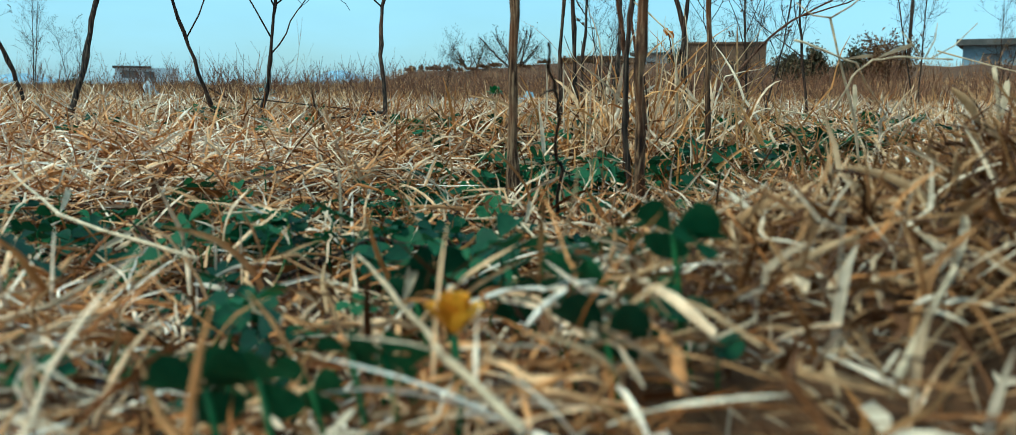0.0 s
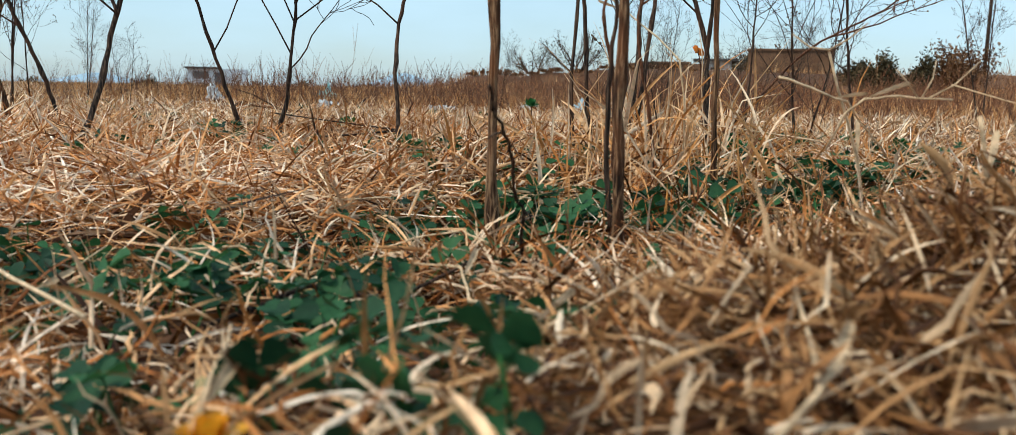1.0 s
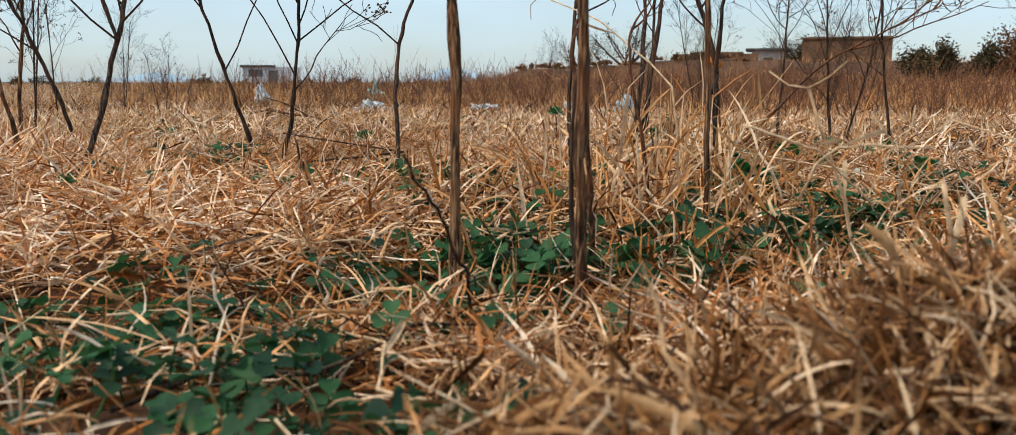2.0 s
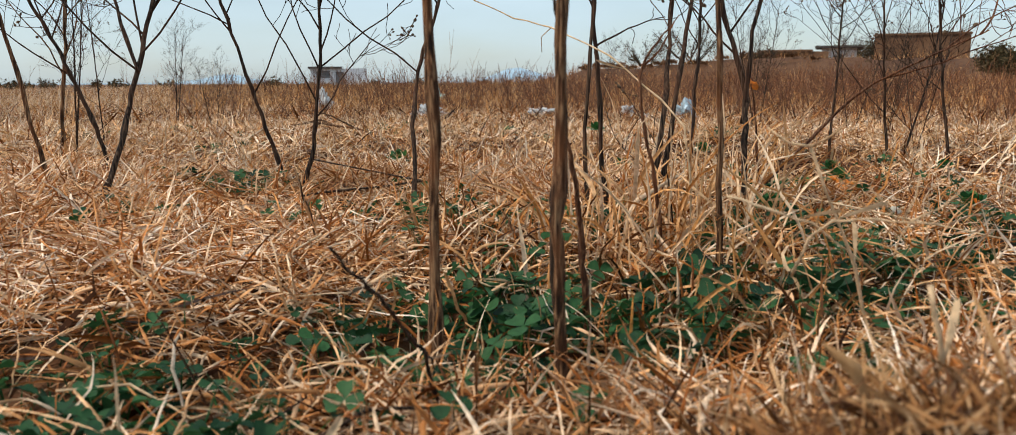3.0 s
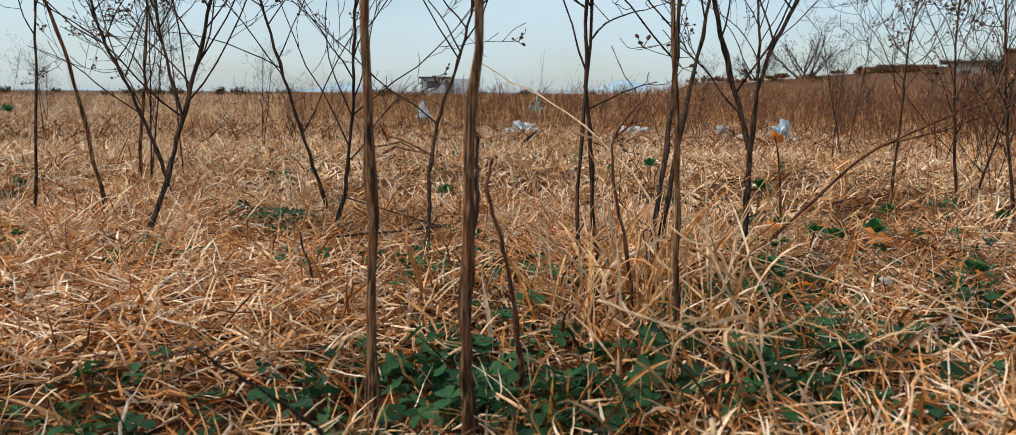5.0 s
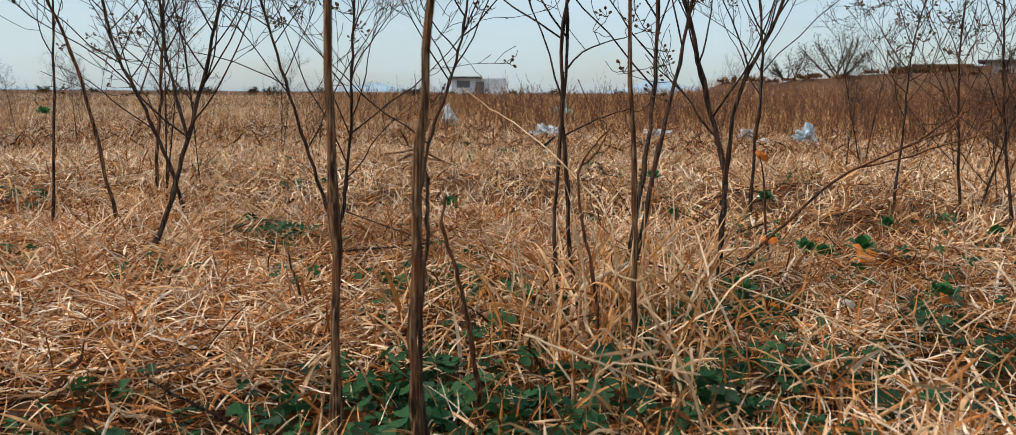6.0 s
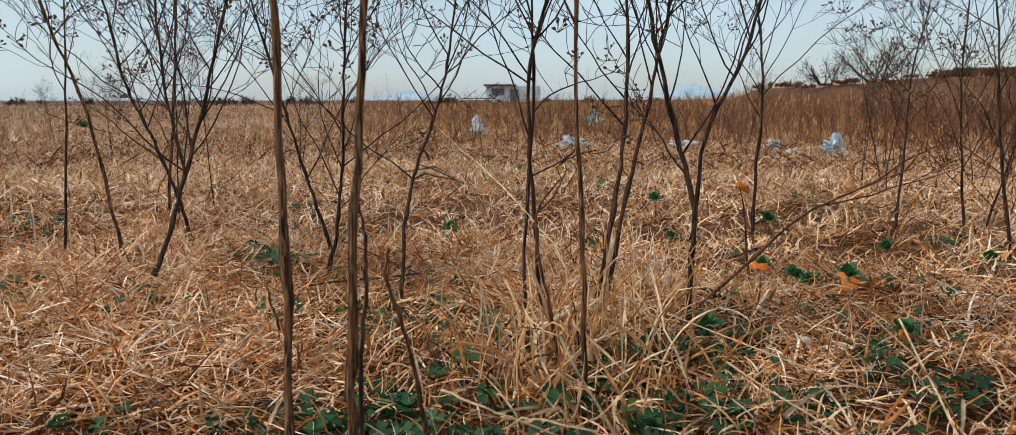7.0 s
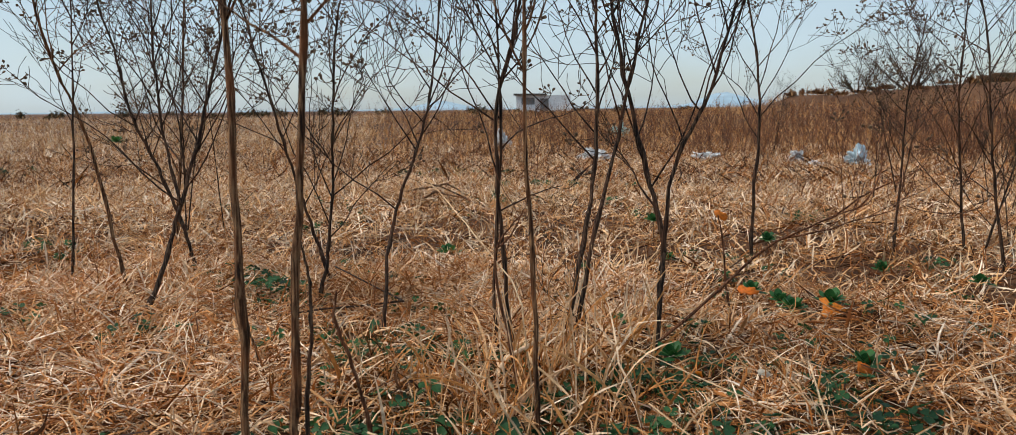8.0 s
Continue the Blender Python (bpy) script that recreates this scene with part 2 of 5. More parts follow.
class Bundle:
    """Collects tubes and sheets into one mesh."""

    def __init__(self):
        self.v, self.f = [], []

    def tube(self, points, radii, sides=6, grown=False, ridges=None):
        n = len(self.v)
        v, f = tube(points, radii, sides, n, ridges)
        if grown and n:
            # a web at the fork makes the twig grow out of its branch
            root = Vector(points[0])
            near = min(range(n), key=lambda i: (self.v[i] - root).length_squared)
            f.append((near, n, n + 1))
        self.v += v
        self.f += f

    def sheet(self, verts, faces):
        n = len(self.v)
        self.v += [Vector(p) for p in verts]
        self.f += [tuple(n + i for i in f) for f in faces]

    def mesh(self, name, material, smooth=True):
        return mesh_of(name, self.v, self.f, [material], smooth)


# ---- the lie of the land ----


def top_of(x, y):
    """Height of the thatch's top over the field, metres."""
    x, y = np.asarray(x, float), np.asarray(y, float)
    reach = np.where(y < 0.62, 0.62, 0.42)
    z = 0.047 * np.exp(-((y - 0.62) / reach) ** 2)
    z = z - 0.016 * np.exp(-((x - 0.05) / 0.13) ** 2 - ((y - 0.39) / 0.10) ** 2)
    z = z - 0.009 * np.exp(-((x + 0.09) / 0.08) ** 2 - ((y - 0.33) / 0.07) ** 2)
    z = z + 0.018 * np.exp(-((y - 0.13) / 0.05) ** 2 - ((x - 0.05) / 0.3) ** 2)
    z = z + 0.028 * np.exp(-((x - 0.165) / 0.062) ** 2 - ((y - 0.225) / 0.055) ** 2)
    z = z + 0.016 * np.exp(-((x - 0.27) / 0.08) ** 2 - ((y - 0.27) / 0.08) ** 2)
    z = z + 0.012 * np.exp(-((x - 0.09) / 0.04) ** 2 - ((y - 0.18) / 0.04) ** 2)
    z = z + 0.0045 * np.sin(31 * x + 2.1) * np.sin(27 * y + 0.7) + 0.003 * np.sin(63 * x + 40 * y)
    z = z - 0.009 * np.exp(-((x - 0.21) / 0.12) ** 2 - ((y - 0.89) / 0.09) ** 2)
    r = np.hypot(x - 0.1, y)
    z = z + np.clip((r - 0.5) / 0.4, 0, 1) * (0.008 * np.sin(15 * x + 1.3 + 1.5 * np.sin(6 * y)) * np.sin(12 * y + 0.5) + 0.005 * np.sin(26 * x - 19 * y))
    far = np.clip((r - 1.2) / 2.5, 0, 1)
    # a low swell beyond the first weeds, then a slow fall
    z = z + 0.040 * np.exp(-((r - 1.45) / np.where(r < 1.45, 0.33, 1.2)) ** 2)
    z = z - 0.024 * far * far * (3 - 2 * far)
    z = z + far * (0.014 * np.sin(2.3 * x + 0.8 * y) * np.sin(1.9 * y + 1) - 0.006)
    fade = np.clip((r - 8) / 12, 0, 1)
    z = z + fade * (0.05 * np.sin(0.31 * x + 1) * np.sin(0.27 * y) + 0.03 * np.sin(0.9 * x) * np.sin(0.7 * y) - 0.05)
    az = np.degrees(np.arctan2(x, np.maximum(y, 1e-6)))
    az = np.where(y > 0, az, 90.0)

    def ease(v, a, b):
        k = np.clip((v - a) / (b - a), 0, 1)
        return k * k * (3 - 2 * k)
    bank = (ease(az, -10.3, -7.9) * 0.42 + ease(az, -7, 4) * 0.22) * ease(r, 28, 29.3) + ease(az, -18, -7) * 0.26 * ease(r, 11, 27)
    bank = bank * (1 + 0.05 * np.sin(az * 1.7) + 0.03 * np.sin(az * 4.1)) * (1 - 0.6 * ease(az, 40, 70))
    return z + bank


DEPTH = 0.015


def soil_at(x, y):
    return top_of(x, y) - DEPTH


def ground():
    """One sheet from under the camera to the horizon."""
    rings = np.concatenate([[0.0], np.geomspace(0.02, 2600, 160)])
    spokes = 220
    cx, cy = 0.1, -0.1
    a = np.arange(spokes) * 2 * np.pi / spokes
    X = cx + rings[1:, None] * np.sin(a)[None]
    Y = cy + rings[1:, None] * np.cos(a)[None]
    Z = soil_at(X, Y)
    verts = np.concatenate([[[cx, cy, float(soil_at(cx, cy))]], np.stack([X, Y, Z], -1).reshape(-1, 3)])
    n = len(rings) - 1
    i, j = np.meshgrid(np.arange(n - 1), np.arange(spokes), indexing="ij")
    j2 = (j + 1) % spokes
    q = np.stack([1 + i * spokes + j, 1 + (i + 1) * spokes + j, 1 + (i + 1) * spokes + j2, 1 + i * spokes + j2], -1).reshape(-1, 4)
    hub = np.array([[0, 1 + k, 1 + (k + 1) % spokes] for k in range(spokes)])
    me = mesh_of("ground", verts, [tuple(f) for f in q[:, ::-1]] + [tuple(f[::-1]) for f in hub], [SOIL], True)
    return tagged(new("ground", me), "brown field soil covered with dry grass litter", "ground", kind="structure")


ground()

# ---- dry grass ----
CLOVER_PATCHES = [(-0.11, 0.33, 0.05), (-0.05, 0.30, 0.05), (0.02, 0.27, 0.04), (-0.02, 0.37, 0.05), (0.035, 0.42, 0.055), (0.09, 0.39, 0.05),
                  (0.06, 0.47, 0.05), (0.13, 0.46, 0.05), (0.18, 0.50, 0.022), (0.23, 0.53, 0.015), (0.16, 0.58, 0.025), (-0.23, 0.53, 0.03),
                  (-0.08, 0.60, 0.045), (0.0, 0.58, 0.04), (-0.14, 0.28, 0.04), (0.27, 0.58, 0.012), (0.03, 0.17, 0.03), (-0.02, 0.15, 0.03), (-0.01, 0.235, 0.045), (-0.06, 0.25, 0.04), (0.04, 0.215, 0.03),
                  (0.15, 0.44, 0.045), (0.195, 0.455, 0.04), (0.18, 0.375, 0.032), (0.225, 0.415, 0.025), (0.085, 0.40, 0.035), (-0.03, 0.532, 0.03), (0.20, 0.63, 0.018),
                  (0.265, 0.61, 0.022), (0.19, 0.564, 0.022), (0.13, 0.575, 0.025), (0.12, 0.52, 0.028), (0.065, 0.552, 0.025), (-0.33, 0.75, 0.05), (-0.27, 0.72, 0.05), (-0.21, 0.678, 0.045), (-0.61, 0.74, 0.02),
                  (0.02, 0.41, 0.045), (0.06, 0.37, 0.045), (0.105, 0.415, 0.045), (0.075, 0.44, 0.04), (0.24, 0.47, 0.035), (0.29, 0.50, 0.028), (0.31, 0.56, 0.025), (0.25, 0.36, 0.028)]


def thinned(x, y, rng, keep):
    k = 1 - 0.97 * np.exp(-((x - 0.18) / 0.11) ** 4 - ((y - 0.22) / 0.09) ** 4)
    for px, py, r in CLOVER_PATCHES:
        k = np.minimum(k, keep + (1 - keep) * np.clip((np.hypot(x - px, y - py) - 0.5 * r) / (0.6 * r), 0, 1))
    return rng.random(len(x)) < k


def blades(rng, x, y, z, length, width, segs, pitch, droop, sway, fold=False, floor_gap=0.001):
    """Curved tapering blades as arrays of verts and quads; fold gives each a raised midrib."""
    n = len(x)
    th = rng.uniform(0, 2 * np.pi, n)
    roll = rng.normal(0, 0.8, n)
    pos = np.stack([x, y, z], -1)
    step = (length / segs)[:, None]
    taper = np.interp(np.linspace(0, 1, segs + 1), [0, 0.25, 0.6, 0.85, 1], [0.7, 1, 0.95, 0.6, 0.12])
    rows = []
    for j in range(segs + 1):
        t = np.stack([np.cos(pitch) * np.cos(th), np.cos(pitch) * np.sin(th), np.sin(pitch)], -1)
        s = np.stack([-np.sin(th), np.cos(th), np.zeros(n)], -1)
        u = np.cross(s, t)
        w = s * np.cos(roll)[:, None] + u * np.sin(roll)[:, None]
        half = (width * taper[j] / 2)[:, None]
        rib = [pos + np.cross(t, w) * half * 0.75] if fold else []
        rows.append(np.stack([pos - w * half, *rib, pos + w * half], 1))
        pos = pos + t * step
        low = soil_at(pos[:, 0], pos[:, 1]) + floor_gap
        pos[:, 2] = np.maximum(pos[:, 2], low)
        pitch = np.where(pos[:, 2] <= low + 1e-5, np.maximum(pitch, rng.uniform(-0.05, 0.35, n)), pitch + droop * rng.uniform(0.3, 1.7, n))
        kink = rng.random(n) < 0.2
        th = th + sway * rng.uniform(-0.4, 1.6, n) + kink * rng.normal(0, 0.8, n)
        pitch = pitch + kink * rng.normal(0, 0.35, n)
        roll = roll + rng.normal(0, 0.3, n)
    v = np.stack(rows, 1).reshape(n, -1, 3)
    wide = 3 if fold else 2
    per = wide * (segs + 1)
    q = np.array([[wide * j + k, wide * j + k + 1, wide * j + wide + k + 1, wide * j + wide + k] for j in range(segs) for k in range(wide - 1)])
    quads = (np.arange(n) * per)[:, None, None] + q[None]
    return v.reshape(-1, 3), quads.reshape(-1, 4)


def fan(rng, count, r0, r1, a0=-66, a1=38, cx=0.12, cy=-0.02, power=1.0):
    r = np.sqrt(rng.uniform(r0 ** 2, r1 ** 2, count)) if power == 1 else r0 * (r1 / r0) ** rng.random(count)
    a = np.radians(rng.uniform(a0, a1, count))
    return cx + r * np.sin(a), cy + r * np.cos(a)


def joined(sets):
    vs, qs, n = [], [], 0
    for v, q in sets:
        vs.append(v)
        qs.append(q + n)
        n += len(v)
    return np.concatenate(vs), np.concatenate(qs)


def clumped(rng, x, y):
    """Leaves gaps between clumps of blades."""
    p = np.sin(19 * x + 2.5 * np.sin(11 * y)) * np.sin(17 * y + 2.5 * np.sin(13 * x)) + 0.6 * np.sin(47 * x + 31 * y) * np.sin(41 * y - 23 * x)
    return rng.random(len(x)) < 0.66 + 0.5 * p


def layer(rng, x, y, lo, hi, lmin, lmax, w, segs, pm, ps, dr, curl=0.25, clumps=False, fold=False):
    if clumps:
        ok = clumped(rng, x, y)
        x, y = x[ok], y[ok]
    n = len(x)
    z = soil_at(x, y) + rng.uniform(lo, hi, n)
    L = rng.uniform(lmin, lmax, n) * np.where(y < 0.2, 0.75, 1.0)
    return blades(rng, x, y, z, L, w * rng.lognormal(0, 0.38, n), segs, rng.normal(pm, ps, n), np.full(n, dr), rng.normal(0, curl, n), fold)


def lawn():
    rng = np.random.default_rng(11)

    def near(count, keep, r0=0.09, r1=1.05):
        x, y = fan(rng, count, r0, r1)
        ok = thinned(x, y, rng, keep) & (y > 0.06) & ((y > 0.26) | (rng.random(count) < np.where(x > 0.05, 0.15, 0.65)) | (r1 < 1))
        return x[ok], y[ok]

    # low dark layer whose colour carries the shade under the pale blades
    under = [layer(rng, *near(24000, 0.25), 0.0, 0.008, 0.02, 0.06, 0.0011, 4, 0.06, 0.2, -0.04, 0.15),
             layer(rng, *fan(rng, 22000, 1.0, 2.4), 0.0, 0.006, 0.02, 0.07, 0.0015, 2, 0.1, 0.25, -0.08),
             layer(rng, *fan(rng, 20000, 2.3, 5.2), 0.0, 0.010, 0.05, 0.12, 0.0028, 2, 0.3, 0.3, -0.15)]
    tagged(new("old_dry_grass", fast_mesh("old_dry_grass", *joined(under), UNDER)), "brown rotted under-layer of old dry grass, darkened as shade between blades", "grass", kind="stuff")
    # stiff short blades, crossing every way
    over = [layer(rng, *near(45000, 0.10), 0.004, 0.018, 0.010, 0.032, 0.00085, 4, 0.24, 0.50, -0.08, 0.24, True, True),
            layer(rng, *near(6000, 0.12), 0.006, 0.018, 0.025, 0.050, 0.00080, 6, 0.2, 0.35, -0.08, 0.2, False, True),
            layer(rng, *near(8000, 0.3), 0.003, 0.012, 0.012, 0.034, 0.0008, 5, 0.9, 0.35, -0.20, 0.2, False, True)]
    # shorter blades close by, and a paler mat on the rise beyond the hollow
    x, y = near(8000, 0.12, 0.12, 0.42)
    ok = (x < 0.05) | (y > 0.25)
    over.append(layer(rng, x[ok], y[ok], 0.003, 0.016, 0.010, 0.028, 0.00075, 5, 0.25, 0.48, -0.10, 0.25, False, True))
    x, y = rng.uniform(-0.50, 0.12, 19000), rng.uniform(0.28, 0.9, 19000)
    ok = thinned(x, y, rng, 0.05)
    over.append(layer(rng, x[ok], y[ok], 0.009, 0.020, 0.012, 0.036, 0.00088, 4, 0.18, 0.45, -0.08, 0.26, False, True))
    x, y = rng.uniform(0.02, 0.30, 4000), rng.uniform(0.27, 0.5, 4000)
    ok = thinned(x, y, rng, 0.1)
    over.append(layer(rng, x[ok], y[ok], 0.008, 0.020, 0.012, 0.036, 0.00085, 5, 0.25, 0.5, -0.10, 0.25, False, True))
    x, y = rng.uniform(0.19, 0.37, 1900), rng.uniform(0.28, 0.40, 1900)
    over.append(layer(rng, x, y, 0.008, 0.020, 0.012, 0.036, 0.0008, 5, 0.3, 0.5, -0.10, 0.25, False, True))
    tagged(new("dry_grass", fast_mesh("dry_grass", *joined(over), STRAW)), "matted straw-coloured dry grass spreading across the field", "grass", kind="stuff")
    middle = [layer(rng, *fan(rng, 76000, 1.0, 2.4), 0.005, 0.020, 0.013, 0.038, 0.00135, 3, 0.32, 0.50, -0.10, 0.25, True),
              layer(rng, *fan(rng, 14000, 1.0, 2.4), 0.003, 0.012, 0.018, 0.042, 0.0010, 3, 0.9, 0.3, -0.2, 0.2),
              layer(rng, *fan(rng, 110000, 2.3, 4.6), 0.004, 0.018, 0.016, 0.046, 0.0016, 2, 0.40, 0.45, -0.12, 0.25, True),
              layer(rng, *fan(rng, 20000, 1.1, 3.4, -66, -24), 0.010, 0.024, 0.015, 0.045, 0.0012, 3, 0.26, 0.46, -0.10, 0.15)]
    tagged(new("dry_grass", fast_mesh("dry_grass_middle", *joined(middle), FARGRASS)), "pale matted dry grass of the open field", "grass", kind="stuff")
    # the field goes on behind and beside the walk
    rest = [layer(rng, *fan(rng, 22000, 0.10, 1.2, 36, 296), 0.0, 0.018, 0.02, 0.055, 0.0012, 2, 0.25, 0.40, -0.1),
            layer(rng, *fan(rng, 60000, 1.1, 5.5, 36, 296), 0.002, 0.020, 0.04, 0.09, 0.0046, 1, 0.25, 0.35, -0.15)]
    tagged(new("dry_grass", fast_mesh("dry_grass_around", *joined(rest), FARGRASS)), "straw-coloured dry grass of the surrounding field", "grass", kind="stuff")
    x, y = rng.normal(0.18, 0.075, 15000), rng.normal(0.225, 0.06, 15000)
    ok = (y > 0.10) & (x > 0.045) & (np.hypot(x - 0.09, y - 0.06) > 0.075)
    gold = [layer(rng, x[ok], y[ok], 0.002, 0.017, 0.010, 0.030, 0.00085, 5, 0.28, 0.48, -0.10, 0.25, False, True)]
    x, y = near(4200, 0.12, 0.09, 0.25)
    gold.append(layer(rng, x, y, 0.002, 0.017, 0.010, 0.032, 0.0007, 5, 0.28, 0.48, -0.10, 0.15))
    for gx, gy in ((0.11, 0.36), (0.13, 0.41), (0.06, 0.52), (0.0, 0.50), (0.17, 0.42), (0.10, 0.48)):
        x, y = rng.normal(gx, 0.025, 110), rng.normal(gy, 0.022, 110)
        gold.append(layer(rng, x, y, 0.002, 0.014, 0.015, 0.045, 0.0010, 6, 0.7, 0.45, -0.18, 0.35))
    tagged(new("golden_dry_grass", fast_mesh("golden_dry_grass", *joined(gold), GOLDEN)), "golden brown heap of dry grass", "grass", kind="stuff")
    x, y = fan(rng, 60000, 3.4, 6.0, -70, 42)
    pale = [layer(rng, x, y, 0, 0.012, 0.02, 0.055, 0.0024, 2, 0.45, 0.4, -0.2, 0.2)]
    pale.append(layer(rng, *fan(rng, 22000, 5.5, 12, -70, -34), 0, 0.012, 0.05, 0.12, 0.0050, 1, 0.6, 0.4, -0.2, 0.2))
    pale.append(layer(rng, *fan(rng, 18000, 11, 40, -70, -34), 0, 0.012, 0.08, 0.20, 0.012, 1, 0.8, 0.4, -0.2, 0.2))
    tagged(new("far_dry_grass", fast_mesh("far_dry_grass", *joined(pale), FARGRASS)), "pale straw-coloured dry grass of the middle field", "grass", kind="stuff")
    sets = []
    for count, r0, r1, lmin, lmax, w, pm in ((46000, 3.8, 9, 0.05, 0.12, 0.0028, 1.0), (40000, 8, 24, 0.08, 0.20, 0.0075, 1.05), (30000, 21, 70, 0.12, 0.35, 0.020, 1.1)):
        x, y = fan(rng, count, r0, r1, -70, 42)
        # the thicket thins out to one side and along its near edge
        r, side = np.hypot(x - 0.12, y), np.degrees(np.arctan2(x, y))
        edge = np.clip((r - 4.0 - 0.25 * np.sin(side * 0.9) - 0.2 * np.sin(side * 2.3)) / 1.3, 0, 1) * np.clip((side + 42) / 20, 0.14, 1)
        ok = rng.random(count) < edge
        x, y = x[ok], y[ok]
        sets.append(layer(rng, x, y, 0, 0.004, lmin, lmax, w, 2 if r0 < 8 else 1, pm, 0.3, -0.2, 0.2, r0 < 8))
    tagged(new("far_rust_grass", fast_mesh("far_rust_grass", *joined(sets), RUSTGRASS)), "reddish brown dry grass and weeds of the far field", "grass", kind="stuff")


lawn()

# ---- dry weeds ----
RIGHT = Vector((math.cos(radians(21)), math.sin(radians(21)), 0))
AWAY = Vector((-math.sin(radians(21)), math.cos(radians(21)), 0))


def seed_mesh(seed):
    """A small corymb: short stalks, each with a round ragged bud."""
    rng = random.Random(seed)
    b = Bundle()
    for _ in range(rng.randint(3, 6)):
        d = Vector((rng.uniform(-1, 1), rng.uniform(-1, 1), rng.uniform(-0.1, 1.1))).normalized()
        l = rng.uniform(0.002, 0.009)
        b.tube([(0, 0, 0), d * l * 0.6 + Vector((0, 0, -0.0003)), d * l], [0.0003, 0.00025, 0.0002], 3, True)
        tip = len(b.v) - 1
        r = rng.uniform(0.0007, 0.0013)
        bm = bmesh.new()
        bmesh.ops.create_icosphere(bm, subdivisions=1, radius=r)
        for v in bm.verts:
            v.co = v.co * rng.uniform(0.6, 1.3) + d * (l + r * (0.7 + 0.5 * v.co.dot(d) / r))
        first = len(b.v)
        b.sheet([v.co.copy() for v in bm.verts], [[v.index for v in f.verts] for f in bm.faces])
        b.f.append((tip, first, first + 1))
        bm.free()
    return b.mesh("seed_head", SEEDHEAD, False)


SEEDS = [seed_mesh(k) for k in range(6)]


def arc(start, aim, length, rise, rng, n=5, wobble=0.02):
    """Points along a branch that sets out along aim and turns towards the sky by rise."""
    p, d = Vector(start), Vector(aim).normalized()
    pts = [p.copy()]
    for _ in range(n):
        d = (d + Vector((rng.uniform(-1, 1), rng.uniform(-1, 1), rng.uniform(-1, 1))) * wobble * 2.5 + Vector((0, 0, rise / n))).normalized()
        p = p + d * (length / n)
        pts.append(p.copy())
    return pts


def at_share(pts, s):
    k = s * (len(pts) - 1)
    i = min(int(k), len(pts) - 2)
    return pts[i].lerp(pts[i + 1], k - i), (pts[i + 1] - pts[i]).normalized()


def twigs(b, tips, pts, r, rng, depth):
    """Crooked side twigs along a branch; tips gather the ends."""
    for s in sorted(rng.uniform(0.3, 0.98) for _ in range(rng.randint(4, 6) if depth else rng.randint(2, 3))):
        p, d = at_share(pts, s)
        out = Vector((rng.uniform(-1, 1), rng.uniform(-1, 1), rng.uniform(-0.7, 0.9)))
        out = (out - d * out.dot(d)).normalized()
        length = rng.uniform(0.035, 0.085) * (1.2 - 0.5 * s) if depth else rng.uniform(0.012, 0.034)
        q = arc(p, d * 0.75 + out * rng.uniform(0.6, 1.0), length, 0.45, rng, 4, 0.13)
        b.tube(q, [max(r * 0.6 * (1 - 0.13 * i), 0.00028) for i in range(len(q))], 3, True)
        tips.append(q[-1])
        if depth:
            twigs(b, tips, q, r * 0.62, rng, depth - 1)


